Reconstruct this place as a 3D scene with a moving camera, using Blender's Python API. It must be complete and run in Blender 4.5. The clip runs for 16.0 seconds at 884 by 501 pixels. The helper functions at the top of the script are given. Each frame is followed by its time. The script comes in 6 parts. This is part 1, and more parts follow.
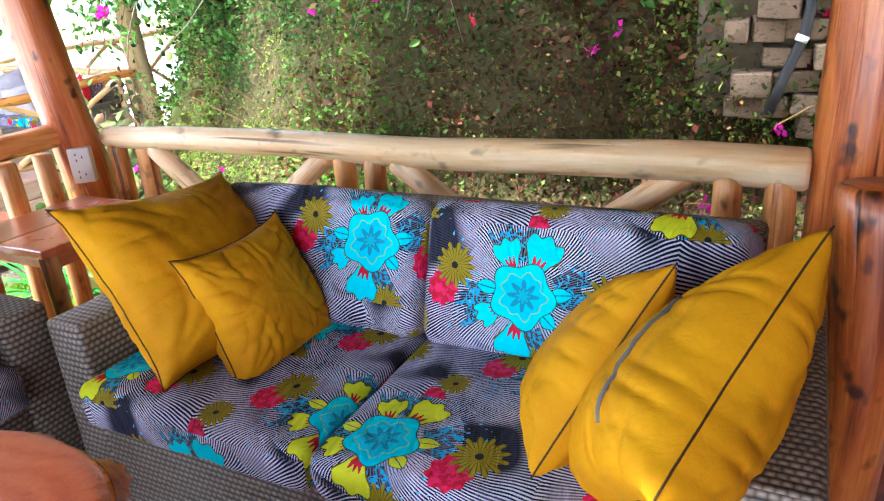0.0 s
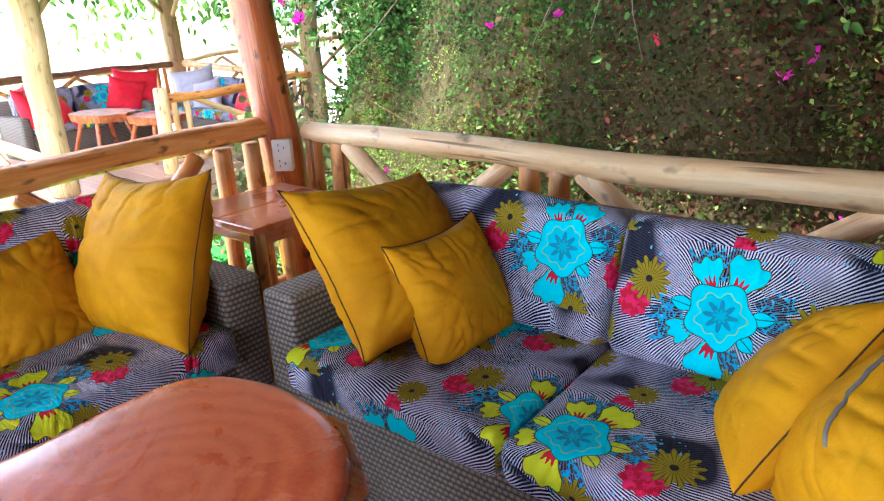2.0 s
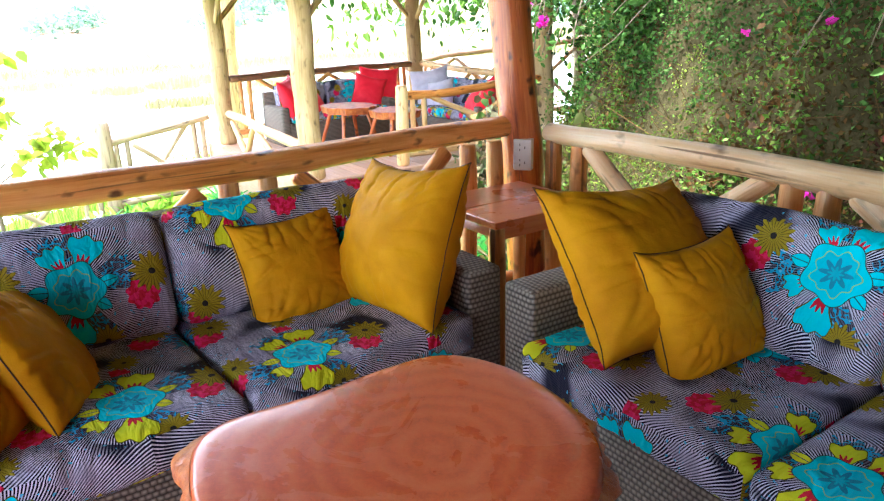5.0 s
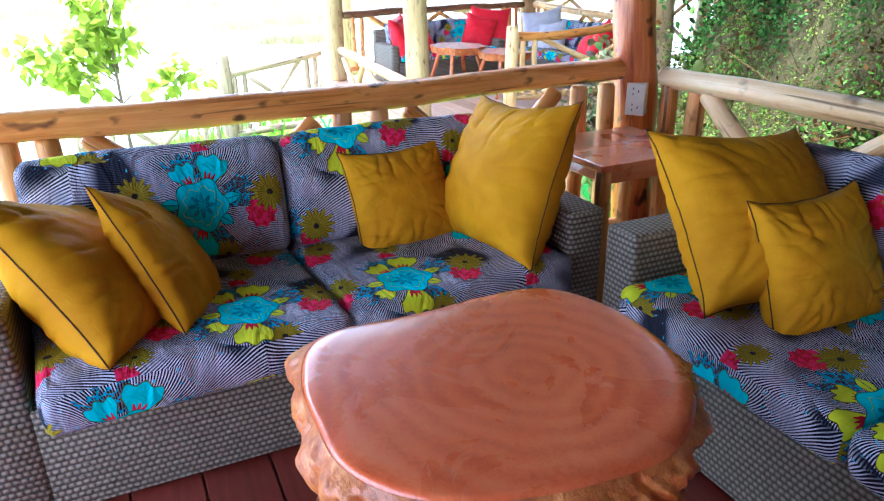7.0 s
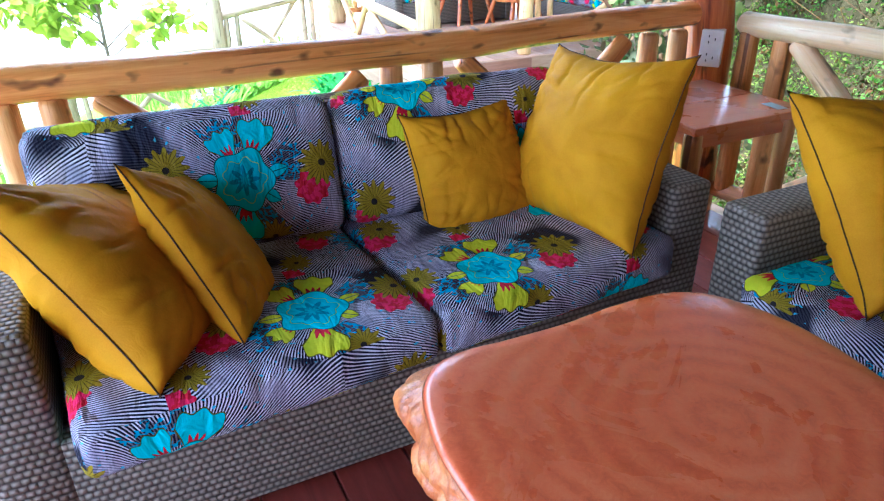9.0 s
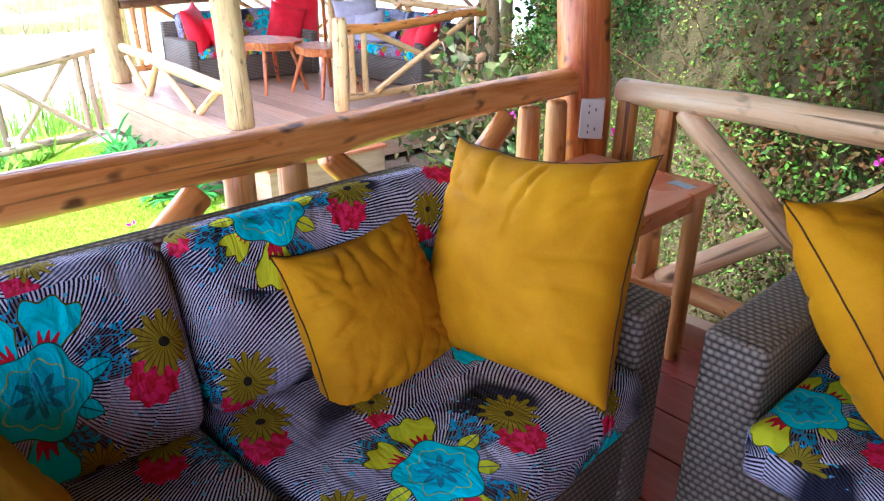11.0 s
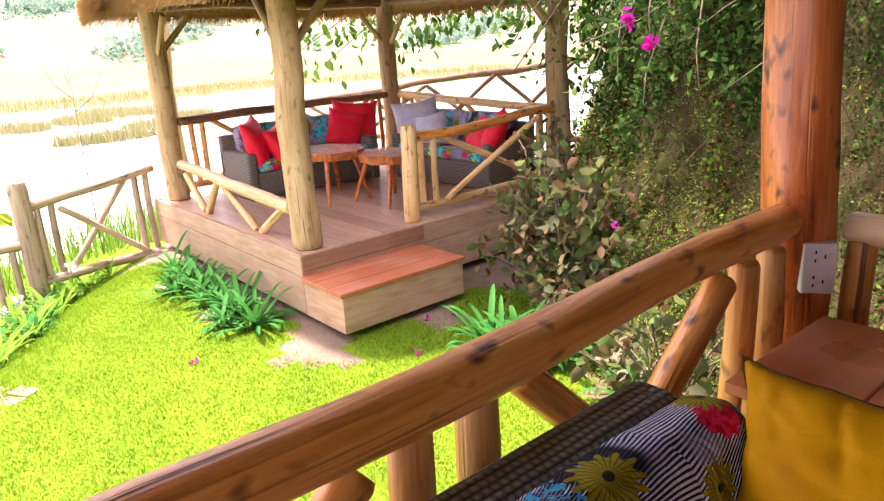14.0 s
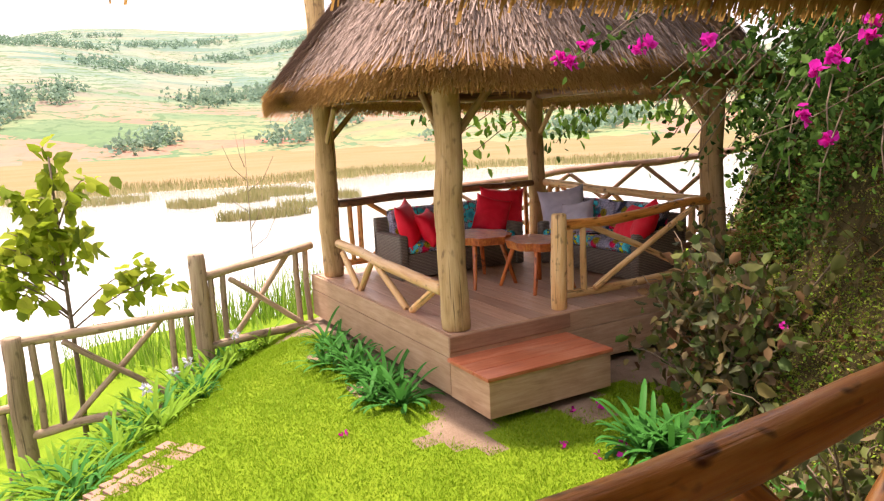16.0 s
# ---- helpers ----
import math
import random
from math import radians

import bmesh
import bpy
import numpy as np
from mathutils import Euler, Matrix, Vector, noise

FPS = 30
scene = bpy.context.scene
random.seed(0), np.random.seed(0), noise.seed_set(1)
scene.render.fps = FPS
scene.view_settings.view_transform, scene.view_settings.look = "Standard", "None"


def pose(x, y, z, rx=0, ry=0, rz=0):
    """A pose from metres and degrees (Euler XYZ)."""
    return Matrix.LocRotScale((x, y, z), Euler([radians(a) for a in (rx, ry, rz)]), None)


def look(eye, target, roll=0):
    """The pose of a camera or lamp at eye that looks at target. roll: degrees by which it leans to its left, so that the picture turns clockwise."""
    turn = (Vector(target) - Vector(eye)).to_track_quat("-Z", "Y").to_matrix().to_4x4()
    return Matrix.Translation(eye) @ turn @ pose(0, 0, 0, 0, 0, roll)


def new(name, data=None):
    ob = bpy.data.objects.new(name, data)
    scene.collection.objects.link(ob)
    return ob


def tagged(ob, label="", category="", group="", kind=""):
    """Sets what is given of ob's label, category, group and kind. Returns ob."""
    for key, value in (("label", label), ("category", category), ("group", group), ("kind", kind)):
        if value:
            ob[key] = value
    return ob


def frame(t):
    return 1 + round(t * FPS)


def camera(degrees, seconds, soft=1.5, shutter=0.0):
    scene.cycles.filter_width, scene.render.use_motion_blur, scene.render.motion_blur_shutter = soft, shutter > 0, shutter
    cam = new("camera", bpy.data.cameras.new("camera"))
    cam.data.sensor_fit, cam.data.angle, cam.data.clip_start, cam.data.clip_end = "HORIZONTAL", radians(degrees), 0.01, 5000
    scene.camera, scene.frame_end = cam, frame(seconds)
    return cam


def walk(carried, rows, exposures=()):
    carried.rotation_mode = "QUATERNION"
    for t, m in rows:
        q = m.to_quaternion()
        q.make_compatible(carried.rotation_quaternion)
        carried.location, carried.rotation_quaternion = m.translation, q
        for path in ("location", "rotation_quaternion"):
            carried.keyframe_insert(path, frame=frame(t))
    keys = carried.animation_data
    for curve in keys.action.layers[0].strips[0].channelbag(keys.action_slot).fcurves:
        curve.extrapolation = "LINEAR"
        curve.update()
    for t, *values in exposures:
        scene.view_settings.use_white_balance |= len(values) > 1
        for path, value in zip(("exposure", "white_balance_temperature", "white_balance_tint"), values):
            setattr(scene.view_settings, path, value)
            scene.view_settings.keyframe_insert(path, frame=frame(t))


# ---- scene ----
cam = camera(65.2, 16.0, soft=1.25)
METRES, EYE, TILT, LEAN, TURN = 2.5, 1.35, 0.6, -1.3, 29.0
ROWS = [
    (0.0, 0.0, 0.0, 0.0, -2.13, -21.76, 5.35),
    (0.5, -0.024, -0.0024, 0.0032, 0.53, -20.53, 4.29),
    (1.0, -0.0461, -0.0168, 0.0044, 3.64, -20.74, 5.12),
    (1.5, -0.0599, -0.0254, 0.006, 6.67, -18.79, 4.17),
    (2.0, -0.071, -0.0346, 0.0046, 9.63, -19.68, 3.62),
    (2.5, -0.0817, -0.0387, 0.0058, 12.43, -19.4, 3.35),
    (3.0, -0.0936, -0.0421, 0.0065, 15.77, -18.88, 3.35),
    (3.5, -0.1043, -0.0416, 0.0074, 17.78, -18.68, 3.44),
    (4.0, -0.1092, -0.0521, 0.0081, 21.77, -17.92, 3.24),
    (4.5, -0.1162, -0.0572, 0.0066, 25.0, -18.12, 3.08),
    (7.0, -0.115, -0.0828, -0.0034, 36.05, -22.26, 2.18),
    (7.5, -0.1179, -0.087, -0.0083, 38.48, -24.96, 1.52),
    (8.0, -0.1581, -0.0895, -0.0092, 35.41, -25.13, 1.72),
    (8.5, -0.2164, -0.0869, -0.0146, 34.46, -28.01, 1.94),
    (9.0, -0.2799, -0.0385, -0.0116, 34.86, -26.82, 1.91),
    (9.5, -0.3414, 0.0077, -0.0072, 31.39, -26.86, 1.51),
    (12.0, -0.5552, 0.1848, 0.0116, 11.61, -21.8, 3.37),
    (12.5, -0.6035, 0.2083, 0.0213, 11.16, -21.24, 6.88),
    (13.0, -0.64, 0.2449, 0.0241, 11.54, -21.68, 7.0),
    (13.5, -0.6667, 0.3024, 0.0281, 14.85, -18.69, 5.31),
    (14.0, -0.6988, 0.3312, 0.0337, 20.54, -16.98, 4.45),
    (14.5, -0.7258, 0.3209, 0.0376, 23.38, -16.38, 4.89),
    (15.0, -0.741, 0.3028, 0.0466, 27.96, -12.76, 4.95),
    (15.5, -0.744, 0.2965, 0.0483, 29.17, -10.73, 4.34),
    (16.0, -0.7467, 0.2827, 0.0509, 31.59, -9.25, 4.05),
]
# exposure: the clip's camera opens up under the roof and closes on the bright lawn
EXPOSURES = [(0.0, 3.5, 5550, 15), (1.5, 3.32, 5450, 15), (3.0, 3.1, 5650, 14), (4.5, 3.0, 5750, 13), (7.0, 2.95, 4900, 9), (9.5, 3.0, 4700, 9), (12.0, 2.65, 5600, 32), (13.0, 2.45, 5700, 36), (14.0, 1.95, 6700, 34), (15.0, 1.3, 7300, 32), (16.0, 1.0, 7400, 30)]
walk(cam, [(t, pose(0, 0, EYE, TILT, LEAN, TURN) @ pose(METRES * x, METRES * y, METRES * z, 90 + pitch, roll, yaw)) for t, x, y, z, yaw, pitch, roll in ROWS], EXPOSURES)

# ---- world and sun ----
world = bpy.data.worlds.new("sky")
scene.world = world
world.use_nodes = True
wn = world.node_tree
sky = wn.nodes.new("ShaderNodeTexSky")
sky.sky_type, sky.sun_disc = "NISHITA", False
SUN_EL, SUN_AZ = radians(72), radians(205)      # azimuth counter-clockwise from +x
sky.sun_elevation, sky.sun_rotation = SUN_EL, radians(90) - SUN_AZ
sky.air_density, sky.dust_density, sky.ozone_density = 1.0, 3.5, 1.0
soft_sky = wn.nodes.new("ShaderNodeMix")
soft_sky.data_type = "RGBA"
soft_sky.inputs[0].default_value = 0.5
soft_sky.inputs[7].default_value = (13.0, 13.2, 13.6, 1)   # thin bright cloud veil
wn.links.new(sky.outputs[0], soft_sky.inputs[6])
wbg = wn.nodes["Background"]
wn.links.new(soft_sky.outputs[2], wbg.inputs[0])
wbg.inputs[1].default_value = 0.11
sun_data = bpy.data.lights.new("sun", "SUN")
sun_data.energy, sun_data.angle, sun_data.color = 4.2, radians(3.0), (1.0, 0.95, 0.86)
sun = new("sun", sun_data)
sun.matrix_world = look((0, 0, 20), (-math.cos(SUN_AZ) * math.cos(SUN_EL), -math.sin(SUN_AZ) * math.cos(SUN_EL), 20 - math.sin(SUN_EL)))


# ---- small node language for materials ----
class Val:
    """A number in a node tree; arithmetic on it adds Math nodes."""
    def __init__(self, tree, sock):
        self.tree, self.sock = tree, sock

    def op(self, kind, *others):
        node = self.tree.nodes.new("ShaderNodeMath")
        node.operation = kind
        for i, o in enumerate((self, *others)):
            if isinstance(o, Val):
                self.tree.links.new(o.sock, node.inputs[i])
            else:
                node.inputs[i].default_value = o
        return Val(self.tree, node.outputs[0])

    def const(self, v):
        node = self.tree.nodes.new("ShaderNodeValue")
        node.outputs[0].default_value = v
        return Val(self.tree, node.outputs[0])

    def __add__(self, o): return self.op("ADD", o)
    def __radd__(self, o): return self.op("ADD", o)
    def __sub__(self, o): return self.op("SUBTRACT", o)
    def __rsub__(self, o): return self.const(o) - self
    def __mul__(self, o): return self.op("MULTIPLY", o)
    def __rmul__(self, o): return self.op("MULTIPLY", o)
    def __truediv__(self, o): return self.op("DIVIDE", o)
    def lt(self, o): return self.op("LESS_THAN", o)
    def gt(self, o): return self.op("GREATER_THAN", o)
    def sin(self): return self.op("SINE")
    def cos(self): return self.op("COSINE")
    def absv(self): return self.op("ABSOLUTE")
    def floor(self): return self.op("FLOOR")
    def fmod(self, m): return self.op("FLOORED_MODULO", m)
    def mx(self, o): return self.op("MAXIMUM", o)
    def mn(self, o): return self.op("MINIMUM", o)


def material(name, rough=0.6, metal=0.0, spec=0.5):
    m = bpy.data.materials.new(name)
    m.use_nodes = True
    b = m.node_tree.nodes["Principled BSDF"]
    b.inputs["Roughness"].default_value, b.inputs["Metallic"].default_value = rough, metal
    b.inputs["Specular IOR Level"].default_value = spec
    return m, m.node_tree, b


def coords(tree, kind="Object"):
    tc = tree.nodes.new("ShaderNodeTexCoord")
    return tc.outputs[kind]


def scaled(tree, sock, scale):
    mp = tree.nodes.new("ShaderNodeMapping")
    mp.inputs["Scale"].default_value = scale
    tree.links.new(sock, mp.inputs["Vector"])
    return mp.outputs[0]


def noise_of(tree, sock, scale, detail=4.0, rough=0.6, distort=0.0):
    n = tree.nodes.new("ShaderNodeTexNoise")
    n.inputs["Scale"].default_value, n.inputs["Detail"].default_value = scale, detail
    n.inputs["Roughness"].default_value, n.inputs["Distortion"].default_value = rough, distort
    tree.links.new(sock, n.inputs["Vector"])
    return Val(tree, n.outputs[0])


def ramp(tree, val, *stops):
    r = tree.nodes.new("ShaderNodeValToRGB")
    el = r.color_ramp.elements
    while len(el) < len(stops):
        el.new(0.5)
    for e, (p, c) in zip(el, stops):
        e.position, e.color = p, (*c, 1)
    tree.links.new(val.sock, r.inputs[0])
    return r.outputs[0]


def mix(tree, fac, a, b, blend="MIX"):
    n = tree.nodes.new("ShaderNodeMix")
    n.data_type, n.blend_type = "RGBA", blend
    if isinstance(fac, Val):
        tree.links.new(fac.sock, n.inputs[0])
    else:
        n.inputs[0].default_value = fac
    for i, c in ((6, a), (7, b)):
        if isinstance(c, tuple):
            n.inputs[i].default_value = (*c, 1)
        else:
            tree.links.new(c, n.inputs[i])
    return n.outputs[2]


def bump(tree, bsdf, val, strength=0.4, distance=0.01):
    n = tree.nodes.new("ShaderNodeBump")
    n.inputs["Strength"].default_value, n.inputs["Distance"].default_value = strength, distance
    tree.links.new(val.sock, n.inputs["Height"])
    tree.links.new(n.outputs[0], bsdf.inputs["Normal"])


def object_random(tree):
    return Val(tree, tree.nodes.new("ShaderNodeObjectInfo").outputs["Random"])


def island_random(tree):
    return Val(tree, tree.nodes.new("ShaderNodeNewGeometry").outputs["Random Per Island"])


def split(tree, sock):
    s = tree.nodes.new("ShaderNodeSeparateXYZ")
    tree.links.new(sock, s.inputs[0])
    return [Val(tree, s.outputs[i]) for i in range(3)]


def wood(name, dark, mid, light, rough=0.45, grain=1.0, knots=0.5, coat=0.0):
    """Round timber; UV runs in metres, v along the log."""
    m, t, b = material(name, rough)
    uv = coords(t, "UV")
    rnd = object_random(t)
    shift = t.nodes.new("ShaderNodeVectorMath")
    shift.operation = "ADD"
    comb = t.nodes.new("ShaderNodeCombineXYZ")
    t.links.new((rnd * 9.0).sock, comb.inputs[1])
    t.links.new((rnd * 5.0).sock, comb.inputs[2])
    t.links.new(uv, shift.inputs[0])
    t.links.new(comb.outputs[0], shift.inputs[1])
    p = shift.outputs[0]
    fibre = noise_of(t, scaled(t, p, (90 * grain, 3.5, 1)), 1.0, 5, 0.65, 0.4)
    broad = noise_of(t, scaled(t, p, (12, 1.6, 1)), 1.0, 4, 0.6, 0.8)
    spots = noise_of(t, scaled(t, p, (16, 9, 1)), 1.0, 2, 0.5)
    col = ramp(t, broad * 0.65 + fibre * 0.35, (0.34, dark), (0.47, mid), (0.64, light))
    col = mix(t, (spots - 0.60).mx(0.0) * 9.0 * knots, col, tuple(c * 0.35 for c in dark))
    cracks = noise_of(t, scaled(t, p, (38, 1.1, 1)), 1.0, 2, 0.5, 0.3)
    col = mix(t, ((cracks - 0.645).mx(0.0) * 14.0).mn(0.8), col, tuple(c * 0.3 for c in dark))
    hsv = t.nodes.new("ShaderNodeHueSaturation")
    t.links.new((rnd * 0.35 + 0.82).sock, hsv.inputs["Value"])
    t.links.new(col, hsv.inputs["Color"])
    t.links.new(hsv.outputs[0], b.inputs["Base Color"])
    t.links.new((fibre * 0.3 + (rough - 0.12)).sock, b.inputs["Roughness"])
    b.inputs["Coat Weight"].default_value, b.inputs["Coat Roughness"].default_value = coat, 0.15
    bump(t, b, fibre * 0.5 + broad * 0.6 - (cracks - 0.60).mx(0.0) * 6.0, 0.6, 0.008)
    return m


M_RAIL = wood("pale_peeled_log", (0.68, 0.34, 0.13), (0.89, 0.58, 0.29), (0.94, 0.73, 0.45), 0.40, knots=0.6, coat=0.25)
M_TANRAIL = wood("tan_peeled_log", (0.56, 0.27, 0.085), (0.76, 0.46, 0.19), (0.84, 0.60, 0.32), 0.45, knots=0.8, coat=0.15)
M_RAIL_L = wood("brown_peeled_log", (0.36, 0.105, 0.018), (0.66, 0.245, 0.048), (0.80, 0.39, 0.11), 0.36, knots=1.0, coat=0.3)
M_BALUSTER = wood("orange_peeled_log", (0.38, 0.125, 0.026), (0.64, 0.265, 0.062), (0.78, 0.43, 0.14), 0.42, knots=0.8, coat=0.2)
M_POST = wood("varnished_red_post", (0.17, 0.028, 0.006), (0.46, 0.105, 0.016), (0.68, 0.23, 0.045), 0.34, knots=1.1, coat=0.3)
M_OLDPOLE = wood("weathered_tan_pole", (0.27, 0.165, 0.07), (0.42, 0.275, 0.125), (0.53, 0.38, 0.20), 0.75)
M_FENCE = wood("grey_brown_fence_pole", (0.20, 0.14, 0.085), (0.33, 0.235, 0.15), (0.44, 0.34, 0.23), 0.75)
M_DARKLOG = wood("dark_brown_log", (0.10, 0.045, 0.02), (0.19, 0.085, 0.04), (0.30, 0.16, 0.08), 0.5)


def board(name, dark, mid, light, rough, coat=0.0, stretch=(30, 2.5, 30)):
    """Sawn boards; grain along the object's y."""
    m, t, b = material(name, rough)
    p = coords(t, "Object")
    rnd = object_random(t)
    fibre = noise_of(t, scaled(t, p, stretch), 1.0, 5, 0.65, 0.6)
    broad = noise_of(t, p, 3.0, 4)
    col = ramp(t, fibre * 0.6 + broad * 0.4, (0.3, dark), (0.5, mid), (0.72, light))
    hsv = t.nodes.new("ShaderNodeHueSaturation")
    t.links.new((rnd * 0.4 + 0.8).sock, hsv.inputs["Value"])
    t.links.new(col, hsv.inputs["Color"])
    t.links.new(hsv.outputs[0], b.inputs["Base Color"])
    t.links.new((broad * 0.35 + (rough - 0.17)).sock, b.inputs["Roughness"])
    b.inputs["Coat Weight"].default_value, b.inputs["Coat Roughness"].default_value = coat, 0.12
    bump(t, b, fibre, 0.2, 0.003)
    return m


M_FLOOR = board("dark_red_floor_boards", (0.10, 0.017, 0.012), (0.19, 0.032, 0.022), (0.27, 0.060, 0.042), 0.34, 0.3)
M_SIDETABLE = board("polished_red_table_top", (0.46, 0.095, 0.028), (0.64, 0.175, 0.055), (0.72, 0.27, 0.10), 0.28, 0.5, (24, 2, 24))
M_DECK = board("worn_red_deck_boards", (0.34, 0.195, 0.120), (0.48, 0.295, 0.195), (0.59, 0.42, 0.305), 0.42, 0.12)
M_KICK = board("dark_brown_edge_board", (0.16, 0.075, 0.042), (0.26, 0.14, 0.085), (0.36, 0.22, 0.14), 0.5)
M_STEP = board("red_painted_step_boards", (0.33, 0.085, 0.04), (0.46, 0.14, 0.065), (0.56, 0.27, 0.17), 0.4, 0.1)
M_FASCIA = board("brown_deck_fascia", (0.31, 0.17, 0.09), (0.46, 0.29, 0.175), (0.57, 0.40, 0.27), 0.65, 0, (3, 3, 30))


def stump_top():
    m, t, b = material("polished_stump_top", 0.3)
    p = coords(t, "Object")
    x, y, z = split(t, p)
    warp = noise_of(t, p, 5.0, 4)
    r = ((x - 0.03) * (x - 0.03) + (y - 0.05) * (y - 0.05)).op("POWER", 0.5) + warp * 0.045
    rings = (r * 125.0 + warp * 8.0).sin() * 0.5 + 0.5
    fine = noise_of(t, p, 60.0, 5, 0.7, 1.5)
    broad = noise_of(t, p, 4.5, 5, 0.6, 1.0)
    col = ramp(t, rings * 0.15 + fine * 0.43 + broad * 0.42, (0.28, (0.50, 0.072, 0.020)), (0.5, (0.72, 0.150, 0.048)), (0.70, (0.79, 0.235, 0.095)))
    light = noise_of(t, p, 9.0, 3, 0.6, 2.0)
    col = mix(t, (light - 0.62).mx(0.0) * 2.0, col, (0.52, 0.23, 0.14))
    t.links.new(col, b.inputs["Base Color"])
    t.links.new((broad * 0.25 + 0.16).sock, b.inputs["Roughness"])
    b.inputs["Coat Weight"].default_value, b.inputs["Coat Roughness"].default_value = 0.5, 0.16
    bump(t, b, rings * 0.1 + fine * 0.9, 0.10, 0.002)
    return m


M_STUMP = stump_top()


def stump_side():
    m, t, b = material("carved_bark_side", 0.42)
    p = coords(t, "Object")
    n1, n2 = noise_of(t, p, 9.0, 4), noise_of(t, scaled(t, p, (1, 1, 0.35)), 55.0, 5, 0.7)
    col = ramp(t, n1 * 0.6 + n2 * 0.4, (0.32, (0.17, 0.030, 0.008)), (0.5, (0.50, 0.14, 0.030)), (0.68, (0.76, 0.35, 0.09)))
    t.links.new(col, b.inputs["Base Color"])
    b.inputs["Coat Weight"].default_value = 0.4
    bump(t, b, n1 * 0.5 + n2 * 0.5, 0.8, 0.014)
    return m


M_STUMPSIDE = stump_side()


def wicker():
    m, t, b = material("woven_grey_brown_wicker", 0.5)
    u, v, w = split(t, coords(t, "UV"))
    cell = 0.0175
    row = (v / cell).floor()
    across = ((u / cell + row * 0.5) * (math.pi)).sin().absv()
    along = ((v / cell) * math.pi).sin().absv()
    h = (across * 0.7 + 0.3) * along
    n = noise_of(t, coords(t, "UV"), 45.0, 3)
    col = ramp(t, h * 0.8 + n * 0.3, (0.12, (0.010, 0.008, 0.006)), (0.5, (0.13, 0.105, 0.080)), (1.0, (0.31, 0.27, 0.22)))
    t.links.new(col, b.inputs["Base Color"])
    bump(t, b, h, 0.9, 0.004)
    return m


M_WICKER = wicker()


def fabric():
    """Printed cotton: turquoise and lime flowers, olive stars and crimson puffs over swirling white pin lines on near-black navy. UV in metres."""
    m, t, b = material("printed_flower_cotton", 0.7, 0, 0.12)
    uv = coords(t, "UV")
    warp = noise_of(t, uv, 7.0, 2) - 0.5
    u0, v0, _ = split(t, uv)
    CW, CH = 0.70, 0.34
    row = (v0 / CH + 0.5).floor()
    odd = row.fmod(2.0)
    us = u0 + odd * (CW * 0.5)
    x = us - ((us / CW + 0.5).floor()) * CW
    y = v0 - row * CH

    def radius(cx, cy):
        dx, dy = x - cx, y - cy
        return (dx * dx + dy * dy).op("POWER", 0.5), dy.op("ARCTAN2", dx)

    def blob(cx, cy, size, lobes=0, depth=0.0, turn=0.0):
        r, a = radius(cx, cy)
        edge = ((a * lobes + turn).cos() * depth + 1.0) * size if lobes else r.const(size)
        return r.lt(edge)

    r0, a0 = radius(0.0, 0.0)
    # pin lines fanning out of the flower, doubled further out and bent like combed hair
    count = r0.gt(0.115) * 64.0 + r0.gt(0.20) * 76.0 + 96.0
    phase = a0 * count + (r0 * 13.0).sin() * 15.0 + warp * 9.0
    width = noise_of(t, uv, 5.0, 2)
    lines = phase.sin().gt((width - 0.5) * -3.2 + 0.10)
    phase2 = (x * 1.0 + y * 0.55 + warp * 0.06) * 1000.0
    zone = noise_of(t, uv, 2.3, 1).gt(0.67)
    lines = lines * (1.0 - zone) + phase2.sin().gt(0.1) * zone
    col = mix(t, lines, (0.004, 0.006, 0.024), (0.64, 0.64, 0.82))
    haze = ((noise_of(t, uv, 5.5, 2) - 0.53).mx(0.0) * 6.0).mn(0.50)
    col = mix(t, haze, col, (0.24, 0.24, 0.38))
    shade = ((noise_of(t, uv, 3.8, 1) - 0.56).mx(0.0) * 14.0).mn(1.0) * r0.gt(0.17)
    col = mix(t, shade * 0.95, col, (0.004, 0.006, 0.020))
    # blue sprigs
    twig = (noise_of(t, uv, 52.0, 1, 0.4, 0.6) - 0.5).absv().lt(0.055)
    ring = r0.gt(0.085) * r0.lt((a0 * 17.0).cos() * 0.012 + (a0 * 41.0).cos() * 0.010 + 0.165) * ((a0 * 4.0 - 0.9).cos().gt(0.05))
    col = mix(t, ring * 0.75, col, (0.004, 0.008, 0.03))
    col = mix(t, twig * ring, col, (0.02, 0.38, 0.68))
    dots = noise_of(t, uv, 85.0, 0).gt(0.74) * r0.gt(0.12) * r0.lt(0.24)
    col = mix(t, dots, col, (0.10, 0.50, 0.75))
    CYAN, LIME, RED, OLIVE, PINK = (0.015, 0.68, 0.82), (0.66, 0.74, 0.01), (0.58, 0.010, 0.040), (0.30, 0.24, 0.010), (0.76, 0.02, 0.13)

    def star(cx, cy, size):
        r, a = radius(cx, cy)
        shape = r.lt(((a * 13.0).cos() * 0.16 + 0.9) * size)
        ray = ((a * 13.0).cos().absv()).gt(0.35)
        c = mix(t, ray, (0.09, 0.07, 0.01), OLIVE)
        return shape, mix(t, r.lt(size * 0.16), c, (0.02, 0.02, 0.02))

    for cx, cy, s in ((0.215, 0.015, 0.060), (-0.185, 0.055, 0.056), (0.055, -0.165, 0.048), (-0.30, -0.10, 0.044)):
        puff = blob(cx - 0.035, cy - 0.062, s * 0.78, 9, 0.09)
        col = mix(t, puff, col, mix(t, noise_of(t, uv, 50.0, 2).gt(0.5), RED, PINK))
        shape, c = star(cx, cy, s)
        col = mix(t, shape, col, c)
